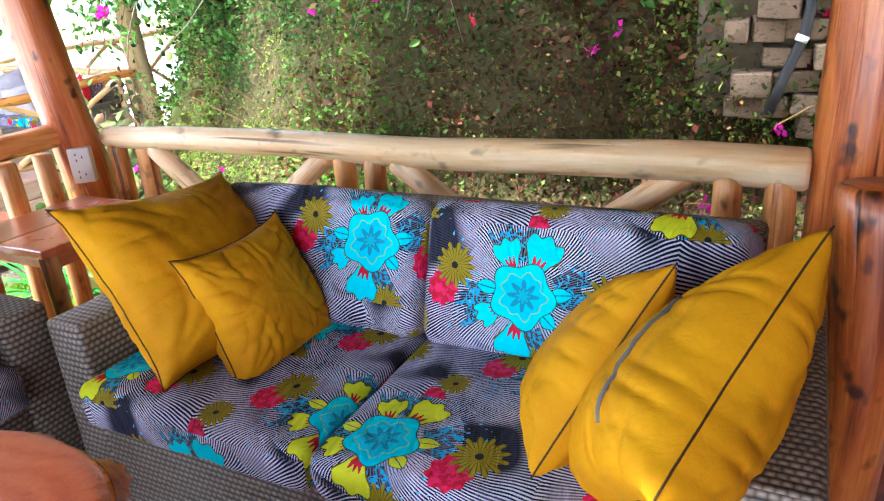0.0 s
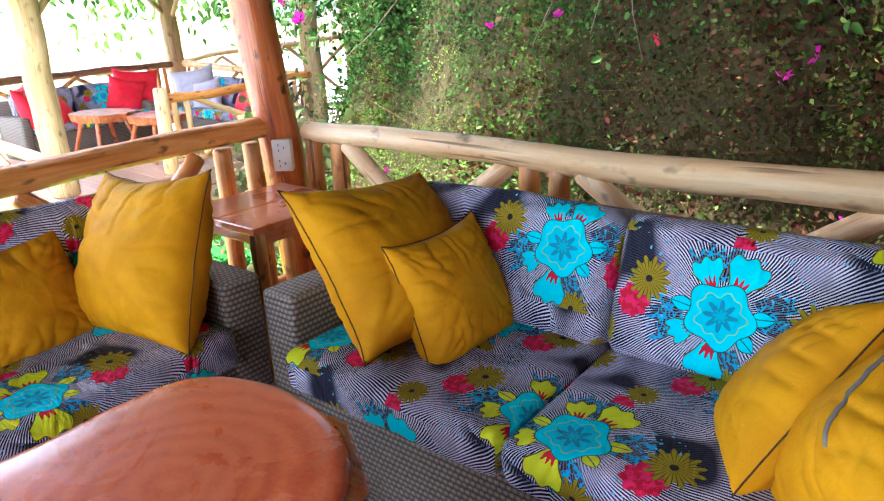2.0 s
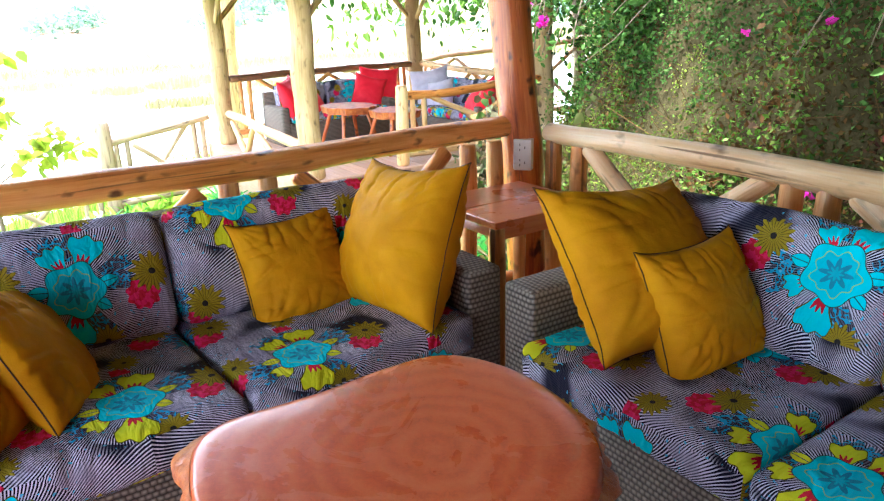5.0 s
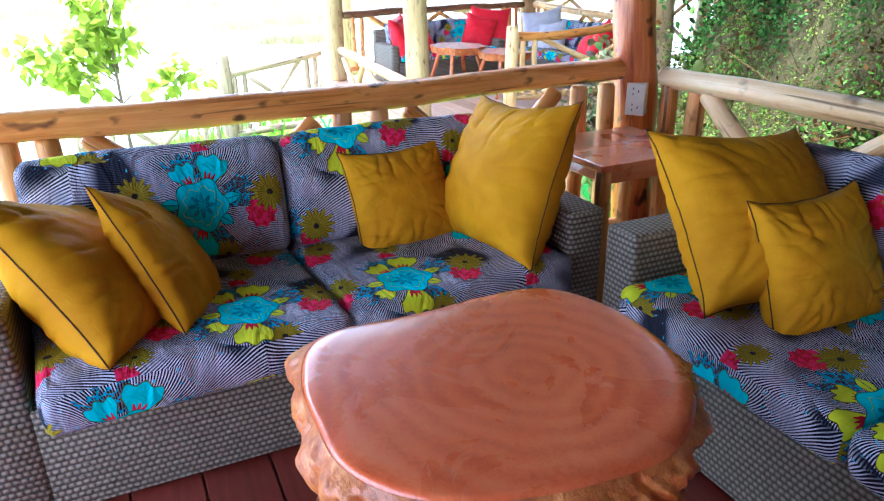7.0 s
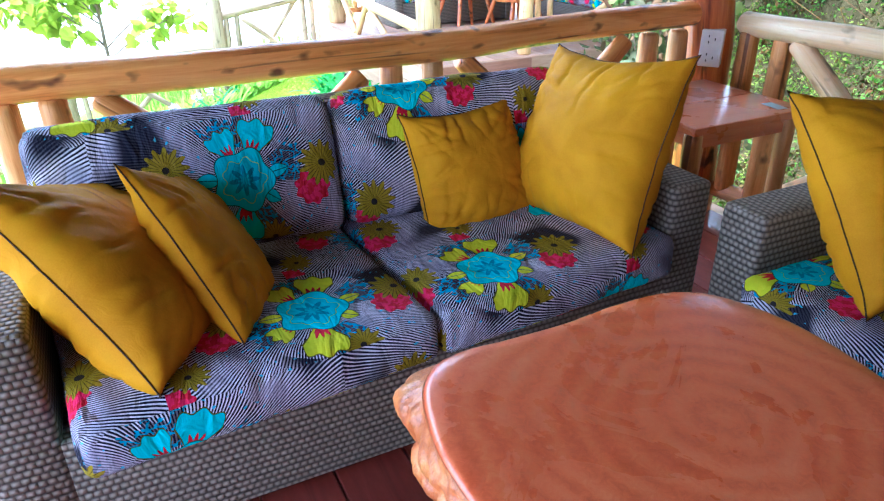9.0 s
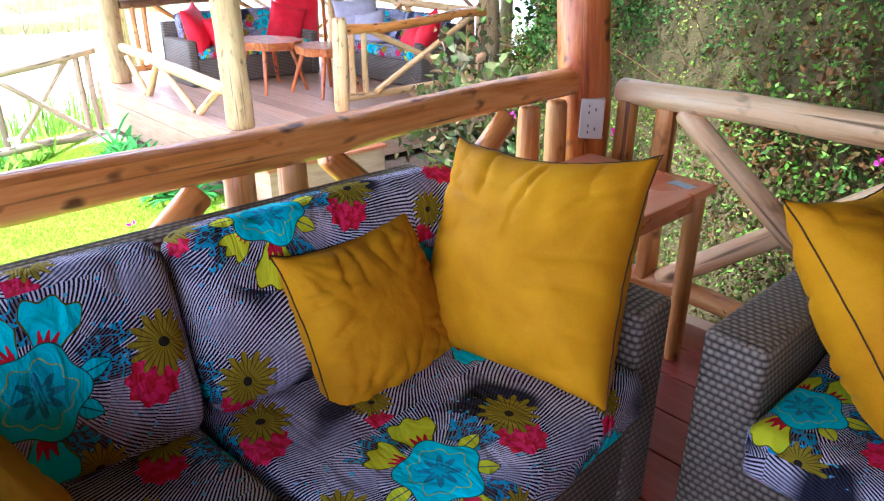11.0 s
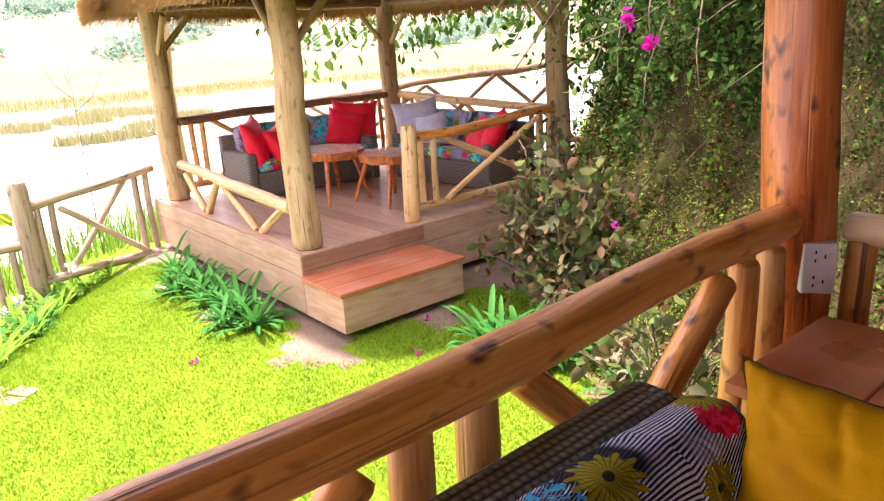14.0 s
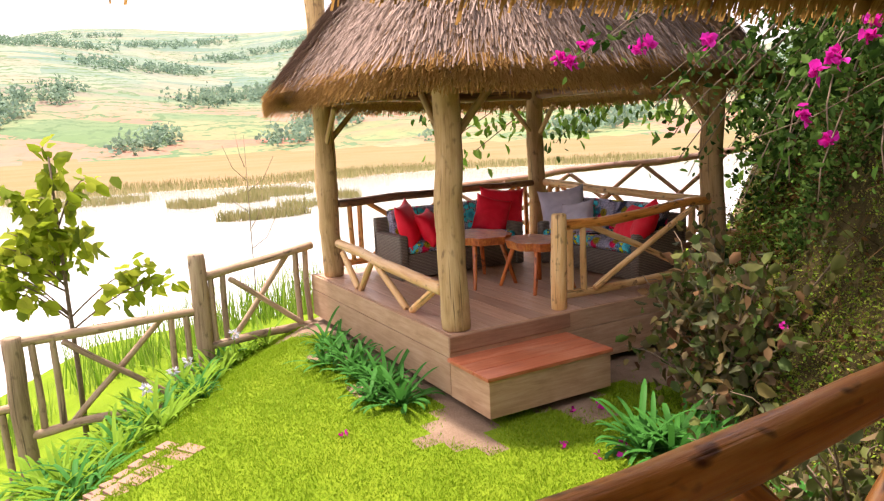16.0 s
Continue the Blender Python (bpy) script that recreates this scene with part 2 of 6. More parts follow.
    # petals: scalloped fans with a red tulip at the root, turquoise round one flower, lime round the next
    pet = mix(t, odd, CYAN, LIME)
    for ang, half, reach in ((68, 0.62, 0.100), (112, 0.58, 0.082), (-98, 0.60, 0.108), (212, 0.56, 0.072)):
        ca, sa = math.cos(radians(ang)), math.sin(radians(ang))
        px, py = x * ca + y * sa - 0.056, y * ca - x * sa
        pr, pa = (px * px + py * py).op("POWER", 0.5), py.op("ARCTAN2", px)
        wide = (pr * (-2.2 / reach) + 1.0).mx(0.0) * 0.25 + half
        tip = (pa * (3.0 * math.pi / half)).cos() * 0.006 + (pa / half).op("POWER", 4.0) * (-0.16 * reach) + reach
        near = pa.absv()
        col = mix(t, near.lt(wide + 0.06) * pr.lt(tip + 0.0035), col, (0.09, 0.09, 0.01))
        col = mix(t, near.lt(wide) * pr.lt(tip), col, pet)
        col = mix(t, near.lt(wide * 0.72) * pr.lt((pa * (4.0 * math.pi / half)).cos() * 0.009 + reach * 0.42), col, RED)
    # pointed side leaves
    for ang, reach in ((8, 0.128), (172, 0.122), (-38, 0.112)):
        ca, sa = math.cos(radians(ang)), math.sin(radians(ang))
        px, py = x * ca + y * sa, y * ca - x * sa
        sp = (px - 0.06) / (reach - 0.06)
        fat = (sp * math.pi).sin() * 0.017
        inside = sp.gt(0.0) * sp.lt(1.0)
        col = mix(t, inside * py.absv().lt(fat + 0.002), col, (0.01, 0.05, 0.08))
        col = mix(t, inside * py.absv().lt(fat), col, pet)
        col = mix(t, inside * py.absv().lt(0.0012), col, (0.01, 0.10, 0.16))
    col = mix(t, blob(0.0, 0.0, 0.0795, 5, 0.11, 0.6), col, (0.02, 0.10, 0.10))
    col = mix(t, blob(0.0, 0.0, 0.077, 5, 0.11, 0.6), col, CYAN)
    col = mix(t, r0.lt(((a0 * 9.0).cos() * 0.09 + (a0 * 5.0 + 0.6).cos() * 0.08 + 1.0) * 0.056), col, (0.34, 0.60, 0.30))
    col = mix(t, r0.lt(((a0 * 9.0).cos() * 0.09 + (a0 * 5.0 + 0.6).cos() * 0.08 + 1.0) * 0.053), col, (0.02, 0.58, 0.74))
    col = mix(t, r0.lt(((a0 * 8.0).cos() * 0.38 + 1.0) * 0.030), col, (0.02, 0.27, 0.44))
    col = mix(t, r0.lt(((a0 * 8.0).cos() * 0.38 + 1.0) * 0.014), col, (0.02, 0.45, 0.60))
    t.links.new(col, b.inputs["Base Color"])
    weave = noise_of(t, uv, 500.0, 1)
    folds = noise_of(t, scaled(t, uv, (1.0, 0.45, 1)), 17.0, 3, 0.55, 0.8)
    bump(t, b, folds * 0.94 + weave * 0.06, 0.95, 0.028)
    return m


M_FABRIC = fabric()


def plain_cloth(name, dark, mid, light, sheen=0.3, rough=0.6):
    m, t, b = material(name, rough, 0, sheen)
    p = coords(t, "Object")
    broad = noise_of(t, p, 6.0, 3, 0.5, 0.5)
    fine = noise_of(t, p, 300.0, 2)
    crease = noise_of(t, scaled(t, p, (1, 1, 1)), 15.0, 3, 0.55, 1.2)
    col = ramp(t, broad * 0.8 + fine * 0.2, (0.32, dark), (0.5, mid), (0.68, light))
    t.links.new(col, b.inputs["Base Color"])
    bump(t, b, crease * 0.95 + fine * 0.05, 0.16, 0.02)
    return m


M_MUSTARD = plain_cloth("mustard_satin_cotton", (0.45, 0.195, 0.0006), (0.55, 0.255, 0.0008), (0.64, 0.315, 0.001), 0.06, 0.60)
M_SEAM = plain_cloth("dark_brown_piping", (0.035, 0.016, 0.006), (0.05, 0.022, 0.008), (0.07, 0.03, 0.01))
M_ZIP = plain_cloth("grey_zip_tape", (0.08, 0.075, 0.07), (0.13, 0.12, 0.11), (0.2, 0.19, 0.17))
M_RED = plain_cloth("bright_red_cotton", (0.78, 0.008, 0.026), (0.88, 0.014, 0.040), (0.92, 0.03, 0.06))
M_LILAC = plain_cloth("pale_lilac_cotton", (0.42, 0.40, 0.50), (0.52, 0.50, 0.60), (0.62, 0.60, 0.68))


def plain(name, color, rough=0.5, metal=0.0, var=0.12, scale=25.0):
    m, t, b = material(name, rough, metal)
    n = noise_of(t, coords(t, "Object"), scale, 4)
    col = ramp(t, n, (0.3, tuple(c * (1 - var) for c in color)), (0.7, tuple(min(1, c * (1 + var)) for c in color)))
    t.links.new(col, b.inputs["Base Color"])
    bump(t, b, n, 0.12, 0.003)
    return m


M_WHITE = plain("white_plastic", (0.78, 0.78, 0.76), 0.35, 0, 0.04)
M_BLACK = plain("black_plastic", (0.012, 0.012, 0.013), 0.45)
M_LABEL = plain("blue_grey_sticker", (0.35, 0.45, 0.52), 0.4)
M_PIPE = plain("black_rubber_pipe", (0.02, 0.02, 0.023), 0.5)


def stone():
    m, t, b = material("mossy_brown_stone", 0.85)
    p = coords(t, "Object")
    rnd = object_random(t)
    n1, n2 = noise_of(t, p, 6.0, 5, 0.65), noise_of(t, p, 45.0, 5, 0.7)
    col = ramp(t, n1 * 0.5 + n2 * 0.25 + rnd * 0.25, (0.3, (0.10, 0.062, 0.036)), (0.46, (0.25, 0.155, 0.095)), (0.60, (0.40, 0.27, 0.17)), (0.75, (0.24, 0.19, 0.13)))
    col = mix(t, (n1 - 0.48).mx(0.0) * 5.0, col, (0.045, 0.060, 0.012))
    t.links.new(col, b.inputs["Base Color"])
    bump(t, b, n1 * 0.5 + n2 * 0.5, 0.7, 0.02)
    return m


M_STONE = stone()
M_MORTAR = plain("dark_mortar", (0.13, 0.105, 0.065), 0.95, 0, 0.4, 12.0)
M_PAVER = plain("dull_red_brick_paver", (0.30, 0.18, 0.13), 0.85, 0, 0.3, 18.0)


def leafy(name, *colors, rough=0.55, trans=0.3):
    """Leaves: every island its own tone."""
    m, t, b = material(name, rough, 0, 0.05)
    rnd = island_random(t)
    n = len(colors)
    col = ramp(t, rnd, *[(i / max(1, n - 1), c) for i, c in enumerate(colors)])
    t.links.new(col, b.inputs["Base Color"])
    tr = t.nodes.new("ShaderNodeBsdfTranslucent")
    t.links.new(col, tr.inputs[0])
    ms = t.nodes.new("ShaderNodeMixShader")
    ms.inputs[0].default_value = trans
    out = t.nodes["Material Output"]
    t.links.new(b.outputs[0], ms.inputs[1])
    t.links.new(tr.outputs[0], ms.inputs[2])
    t.links.new(ms.outputs[0], out.inputs[0])
    return m


M_HEDGE = leafy("mixed_hedge_leaves", (0.014, 0.030, 0.005), (0.045, 0.100, 0.011), (0.12, 0.19, 0.028), (0.15, 0.085, 0.024), (0.028, 0.055, 0.010), (0.22, 0.27, 0.06))
M_DRYLEAF = leafy("dry_brown_twigs_and_leaves", (0.045, 0.022, 0.007), (0.11, 0.055, 0.016), (0.022, 0.012, 0.005), (0.17, 0.10, 0.035))
M_BRIGHTLEAF = leafy("fresh_green_groundcover", (0.07, 0.17, 0.02), (0.12, 0.26, 0.03), (0.17, 0.30, 0.06), (0.06, 0.12, 0.02))
M_MOSS = leafy("olive_moss_and_small_weeds", (0.15, 0.25, 0.025), (0.22, 0.36, 0.035), (0.22, 0.14, 0.070), (0.12, 0.23, 0.022), (0.28, 0.38, 0.055), (0.17, 0.12, 0.05), rough=0.8)
M_LOWLEAF = leafy("low_bank_leaves", (0.045, 0.12, 0.012), (0.085, 0.20, 0.020), (0.14, 0.27, 0.040), (0.05, 0.10, 0.014), (0.12, 0.085, 0.030))
M_REDLEAF = leafy("dark_red_brown_leaves", (0.016, 0.006, 0.005), (0.075, 0.020, 0.014), (0.022, 0.042, 0.009), (0.13, 0.035, 0.026), (0.04, 0.075, 0.016))
M_DARKLEAF = leafy("dark_creeper_leaves", (0.009, 0.028, 0.006), (0.036, 0.098, 0.016), (0.10, 0.20, 0.042), (0.018, 0.046, 0.010))
M_SHRUB = leafy("dusty_shrub_leaves", (0.060, 0.125, 0.030), (0.13, 0.14, 0.075), (0.23, 0.13, 0.065), (0.10, 0.19, 0.045), (0.12, 0.055, 0.030), (0.085, 0.11, 0.055))
M_TREELEAF = leafy("yellow_green_tree_leaves", (0.17, 0.26, 0.02), (0.28, 0.37, 0.03), (0.38, 0.44, 0.05), (0.13, 0.20, 0.03), trans=0.5)
M_STRAP = leafy("glossy_strap_leaves", (0.025, 0.15, 0.025), (0.055, 0.24, 0.045), (0.10, 0.31, 0.07), rough=0.45)
M_BEDLEAF = leafy("light_green_border_leaves", (0.10, 0.24, 0.018), (0.19, 0.36, 0.035), (0.32, 0.46, 0.09), (0.06, 0.16, 0.018), trans=0.4)
M_GRASS = leafy("short_lawn_grass", (0.125, 0.25, 0.010), (0.185, 0.33, 0.016), (0.28, 0.40, 0.034), (0.14, 0.27, 0.012), trans=0.35)
M_REED = leafy("dry_reeds", (0.30, 0.27, 0.12), (0.25, 0.25, 0.095), (0.36, 0.31, 0.16), (0.19, 0.22, 0.075), rough=0.8)
M_FLOWER = leafy("magenta_blossom", (0.62, 0.02, 0.38), (0.75, 0.05, 0.50), (0.55, 0.01, 0.25), trans=0.4)
M_FLOWERRED = leafy("red_blossom", (0.60, 0.02, 0.06), (0.70, 0.05, 0.12), trans=0.4)
M_LILACFLOWER = leafy("pale_blue_flower_heads", (0.56, 0.58, 0.70), (0.70, 0.71, 0.80))
# Far trees lightened towards blue: distance haze put into the leaf colour.
M_HILLTREE = leafy("haze_tinted_far_trees", (0.17, 0.28, 0.22), (0.21, 0.33, 0.24), (0.24, 0.36, 0.25), (0.15, 0.25, 0.20), rough=0.9, trans=0.3)
M_THATCH = leafy("weathered_thatch_straw", (0.16, 0.115, 0.088), (0.25, 0.19, 0.155), (0.38, 0.30, 0.255), (0.085, 0.058, 0.042), rough=0.85, trans=0.05)
M_THATCHEDGE = leafy("golden_thatch_ends", (0.30, 0.17, 0.05), (0.40, 0.24, 0.08), (0.22, 0.12, 0.035), rough=0.8, trans=0.5)
# Unseen underside of our own roof, made dark to cut bounced light.
M_DARKSHELL = plain("dark_underside_of_thatch", (0.07, 0.045, 0.022), 0.95, 0, 0.4, 20.0)
M_UNDER = plain("golden_straw_underside", (0.26, 0.145, 0.055), 0.9, 0, 0.45, 28.0)
M_TWIG = plain("grey_brown_bark", (0.16, 0.12, 0.08), 0.85, 0, 0.35, 30.0)


def ground_mat(name, *stops, scale=3.0, fine=60.0, rough=0.95):
    m, t, b = material(name, rough, 0, 0.1)
    p = coords(t, "Object")
    n1, n2 = noise_of(t, p, scale, 5, 0.6), noise_of(t, p, fine, 4, 0.7)
    col = ramp(t, n1 * 0.6 + n2 * 0.4, *stops)
    t.links.new(col, b.inputs["Base Color"])
    bump(t, b, n2, 0.6, 0.03)
    return m


M_LAWN = ground_mat("lawn_turf", (0.3, (0.09, 0.17, 0.009)), (0.5, (0.145, 0.25, 0.013)), (0.7, (0.22, 0.31, 0.022)), scale=1.2)
M_SOIL = ground_mat("brown_soil_and_litter", (0.3, (0.13, 0.09, 0.058)), (0.5, (0.25, 0.18, 0.125)), (0.7, (0.34, 0.26, 0.19)), scale=2.0)
# Bank earth darkened to stand in for deep shade between the hedge leaves.
M_BANK = ground_mat("shade_darkened_bank_earth", (0.3, (0.016, 0.014, 0.005)), (0.5, (0.048, 0.040, 0.015)), (0.7, (0.09, 0.070, 0.030)), scale=2.0)
M_MARSH = ground_mat("reed_marsh", (0.34, (0.13, 0.145, 0.055)), (0.48, (0.20, 0.165, 0.080)), (0.6, (0.26, 0.185, 0.10)), (0.72, (0.16, 0.165, 0.065)), scale=0.035, fine=0.8)


def hill_mat():
    m, t, b = material("haze_tinted_terraced_hillside", 0.95, 0, 0.05)
    p = coords(t, "Object")
    vor = t.nodes.new("ShaderNodeTexVoronoi")
    vor.inputs["Scale"].default_value = 0.024
    vor.inputs["Randomness"].default_value = 1.0
    t.links.new(scaled(t, p, (1, 0.5, 2.2)), vor.inputs["Vector"])
    cells = split(t, vor.outputs["Color"])
    n = noise_of(t, p, 0.02, 5, 0.6)
    fine = noise_of(t, scaled(t, p, (1, 1, 8)), 0.05, 4, 0.7)
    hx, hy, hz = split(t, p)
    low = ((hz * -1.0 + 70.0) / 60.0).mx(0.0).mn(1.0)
    # Upper slopes mixed paler and bluer, with the distance haze in their colour.
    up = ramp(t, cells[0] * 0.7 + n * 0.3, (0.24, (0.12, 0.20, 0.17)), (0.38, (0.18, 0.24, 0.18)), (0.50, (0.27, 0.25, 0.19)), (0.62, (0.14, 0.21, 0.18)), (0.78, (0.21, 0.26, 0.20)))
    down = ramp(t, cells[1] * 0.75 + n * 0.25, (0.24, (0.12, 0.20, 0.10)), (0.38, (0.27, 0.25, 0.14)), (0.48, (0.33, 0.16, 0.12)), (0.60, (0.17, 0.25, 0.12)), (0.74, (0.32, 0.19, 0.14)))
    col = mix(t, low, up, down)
    row = (hz * 0.20 + n * 5.0).fmod(1.0)
    col = mix(t, row.lt(0.24) * noise_of(t, p, 0.012, 3).gt(0.45), col, (0.10, 0.17, 0.09))
    col = mix(t, (fine - 0.5).mx(0.0) * 1.5, col, (0.20, 0.29, 0.16))
    speck = noise_of(t, p, 0.11, 4, 0.7)
    col = mix(t, (speck - 0.53).mx(0.0) * 5.0, col, (0.09, 0.16, 0.09))
    t.links.new(col, b.inputs["Base Color"])
    return m


M_HILL = hill_mat()


def water_mat():
    m, t, b = material("sky_tinted_lake_water", 0.08)
    # Pale base puts the white sky's reflection into the water colour.
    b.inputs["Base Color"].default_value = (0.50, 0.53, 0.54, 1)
    n = noise_of(t, scaled(t, coords(t, "Object"), (1, 0.4, 1)), 1.6, 3)
    bump(t, b, n, 0.05, 0.03)
    return m


M_WATER = water_mat()


# ---- building helpers ----
def part(name, bm, mat, parent=None, label="", smooth=True):
    me = bpy.data.meshes.new(name)
    bm.normal_update()
    bm.to_mesh(me)
    bm.free()
    return part_of(name, me, mat, parent, label, smooth)


def part_of(name, me, mat, parent=None, label="", smooth=True):
    for mm in (mat if isinstance(mat, (list, tuple)) else [mat]):
        me.materials.append(mm)
    if smooth:
        me.polygons.foreach_set("use_smooth", [True] * len(me.polygons))
    ob = new(name, me)
    if parent:
        ob.parent = parent
        ob.matrix_parent_inverse = Matrix.Identity(4)
    if label:
        ob["label"] = label
    return ob


def thing(name, label, category, m=None, group="", kind=""):
    ob = new(name)
    ob.empty_display_size = 0.1
    if m is not None:
        ob.matrix_world = m
    return tagged(ob, label, category, group, kind)


def quads(name, V, mat, parent=None, label="", smooth=False):
    """One mesh from an array of quads (n, 4, 3), or of two-quad leaves (n, 6, 3)."""
    n, k = V.shape[:2]
    f = np.array(((0, 1, 2, 3),) if k == 4 else ((0, 1, 2, 3), (0, 3, 4, 5)))
    idx = (np.arange(n)[:, None, None] * k + f[None]).reshape(-1, 4)
    me = bpy.data.meshes.new(name)
    me.vertices.add(n * k)
    me.vertices.foreach_set("co", np.asarray(V, dtype=np.float32).ravel())
    me.loops.add(idx.size)
    me.loops.foreach_set("vertex_index", idx.ravel().astype(np.int32))
    me.polygons.add(len(idx))
    me.polygons.foreach_set("loop_start", np.arange(0, idx.size, 4, dtype=np.int32))
    me.polygons.foreach_set("loop_total", np.full(len(idx), 4, dtype=np.int32))
    me.update(calc_edges=True)
    return part_of(name, me, mat, parent, label, smooth)


def box(bm, x0, x1, y0, y1, z0, z1, bev=0.0):
    vs = [bm.verts.new((x, y, z)) for x in (x0, x1) for y in (y0, y1) for z in (z0, z1)]
    fs = [bm.faces.new([vs[i] for i in f]) for f in ((0, 1, 3, 2), (4, 6, 7, 5), (0, 4, 5, 1), (2, 3, 7, 6), (0, 2, 6, 4), (1, 5, 7, 3))]
    if bev:
        bmesh.ops.bevel(bm, geom=list({e for f in fs for e in f.edges}), offset=bev, segments=2, affect="EDGES", profile=0.5)
    return bm


def uv_box(bm, scale=1.0):
    """Box-projected UV in metres."""
    lay = bm.loops.layers.uv.verify()
    bm.normal_update()
    for f in bm.faces:
        n = f.normal
        a = max(range(3), key=lambda i: abs(n[i]))
        for l in f.loops:
            c = l.vert.co
            l[lay].uv = ((c.y, c.z), (c.x, c.z), (c.x, c.y))[a]
    return bm


def log(p0, p1, r0, r1=None, bend=0.012, seed=0, rings=None, sides=14, knob=True):
    """A peeled log from p0 to p1 with swellings, a slight bend and rounded sawn ends; UV v runs along it."""
    r1 = r0 if r1 is None else r1
    p0, p1 = Vector(p0), Vector(p1)
    d = p1 - p0
    length = d.length
    zax = d.normalized()
    xax = zax.orthogonal().normalized()
    yax = zax.cross(xax)
    n = rings or max(5, int(length / 0.09))
    bm = bmesh.new()
    lay = bm.loops.layers.uv.verify()
    rows, vs = [], []
    stations = [(0.0, 0.82), (0.012 / max(length, 0.1), 0.97)] + [(i / n, 1.0) for i in range(1, n)] + [(1 - 0.012 / max(length, 0.1), 0.97), (1.0, 0.82)]
    for s, k in stations:
        c = p0 + d * s
        off = Vector((noise.noise((s * length * 1.3, seed * 3.7, 0.3)), noise.noise((s * length * 1.3, seed * 3.7, 9.3)), 0)) * bend * 2
        c = c + xax * off.x + yax * off.y
        r = (r0 + (r1 - r0) * s) * k
        row = []
        for j in range(sides):
            a = 2 * math.pi * j / sides
            w = 1 + 0.10 * noise.noise((math.cos(a) * 1.2 + seed, math.sin(a) * 1.2, s * length * 3.2)) + 0.035 * noise.noise((math.cos(a) * 3, math.sin(a) * 3 + seed, s * length * 14))
            row.append(bm.verts.new(c + (xax * math.cos(a) + yax * math.sin(a)) * r * w))
        rows.append(row)
        vs.append(s * length)
    for i in range(len(rows) - 1):
        for j in range(sides):
            f = bm.faces.new((rows[i][j], rows[i][(j + 1) % sides], rows[i + 1][(j + 1) % sides], rows[i + 1][j]))
            for l, (jj, ii) in zip(f.loops, ((j, i), (j + 1, i), (j + 1, i + 1), (j, i + 1))):
                l[lay].uv = (jj / sides * 2 * math.pi * r0, vs[ii])
    for row, flip in ((rows[0], True), (rows[-1], False)):
        f = bm.faces.new(row[::-1] if flip else row)
        for l in f.loops:
            c = l.vert.co - p0
            l[lay].uv = (c.dot(xax), c.dot(yax))
    return bm


SEED = [0]


def add_log(name, p0, p1, r0, r1, mat, parent, bend=0.012, label="", sides=14):
    SEED[0] += 1
    return part(name, log(p0, p1, r0, r1, bend, SEED[0], sides=sides), mat, parent, label)


def rounded(sx, sy, sz, r, n=10, puff=0.0, wr=0.0, seed=0):
    """A soft rounded block centred at the origin with unfolded UV in metres (top, front and back continue each other)."""
    bm = bmesh.new()
    lay = bm.loops.layers.uv.verify()
    h = Vector((sx / 2, sy / 2, sz / 2))
    cache = {}

    def vert(p):
        key = tuple(round(c, 5) for c in p)
        if key not in cache:
            q = Vector([max(-h[i] + r, min(h[i] - r, p[i])) for i in range(3)])
            e = p - q
            c = q + e.normalized() * r if e.length > 1e-6 else p.copy()
            fx, fy = 1 - (p.x / h.x) ** 2, 1 - (p.y / h.y) ** 2
            fz = 1 - (p.z / h.z) ** 2
            c.z += puff * (p.z / h.z) * max(0, fx) ** 0.5 * max(0, fy) ** 0.5
            c.y += puff * 0.6 * (p.y / h.y) * max(0, fx) ** 0.5 * max(0, fz) ** 0.5
            if wr:
                k = noise.noise((c.x * 7 + seed, c.y * 7, c.z * 7)) + 0.6 * noise.noise((c.x * 19 + seed, c.y * 13, c.z * 19))
                c += c.normalized() * k * wr
            cache[key] = bm.verts.new(c)
        return cache[key]

    ns = [max(3, int(round(2 * h[i] / (0.045 if n >= 10 else 0.09)))) for i in range(3)]

    def grid(i):
        m = ns[i]
        inner = [-h[i] + r + (2 * h[i] - 2 * r) * k / m for k in range(m + 1)]
        e = [-h[i], -h[i] + r * 0.3, -h[i] + r * 0.65]
        return e + inner + [-c for c in e[::-1]]
    g = [grid(i) for i in range(3)]
    for ax, sgn in ((2, 1), (2, -1), (1, 1), (1, -1), (0, 1), (0, -1)):
        a, b = [i for i in range(3) if i != ax]
        for ia in range(len(g[a]) - 1):
            for ib in range(len(g[b]) - 1):
                ps = []
                for da, db in ((0, 0), (1, 0), (1, 1), (0, 1)):
                    p = Vector((0, 0, 0))
                    p[ax], p[a], p[b] = sgn * h[ax], g[a][ia + da], g[b][ib + db]
                    ps.append(p)
                flip = (sgn > 0) == (ax == 1)
                if flip:
                    ps = ps[::-1]
                try:
                    f = bm.faces.new([vert(p) for p in ps])
                except ValueError:
                    continue
                for l, p in zip(f.loops, ps):
                    if ax == 2:
                        l[lay].uv = (p.x, p.y if sgn > 0 else -p.y)
                    elif ax == 1:
                        l[lay].uv = (p.x, -h.y - (h.z - p.z)) if sgn < 0 else (p.x, h.y + (h.z - p.z))
                    else:
                        l[lay].uv = (sgn * (h.x + (h.z - p.z)), p.y)
    return bm


def shift_uv(bm, du, dv):
    lay = bm.loops.layers.uv.verify()
    for f in bm.faces:
        for l in f.loops:
            l[lay].uv = (l[lay].uv[0] + du, l[lay].uv[1] + dv)
    return bm


def moved(bm, m):
    bmesh.ops.transform(bm, matrix=m, verts=bm.verts)
    return bm


# ---- the ground, from the lawn to the hills ----
CREST_P, CREST_N = np.array((-6.55, -0.05)), np.array((-0.60, -0.80))
LAKE_Z = -4.0


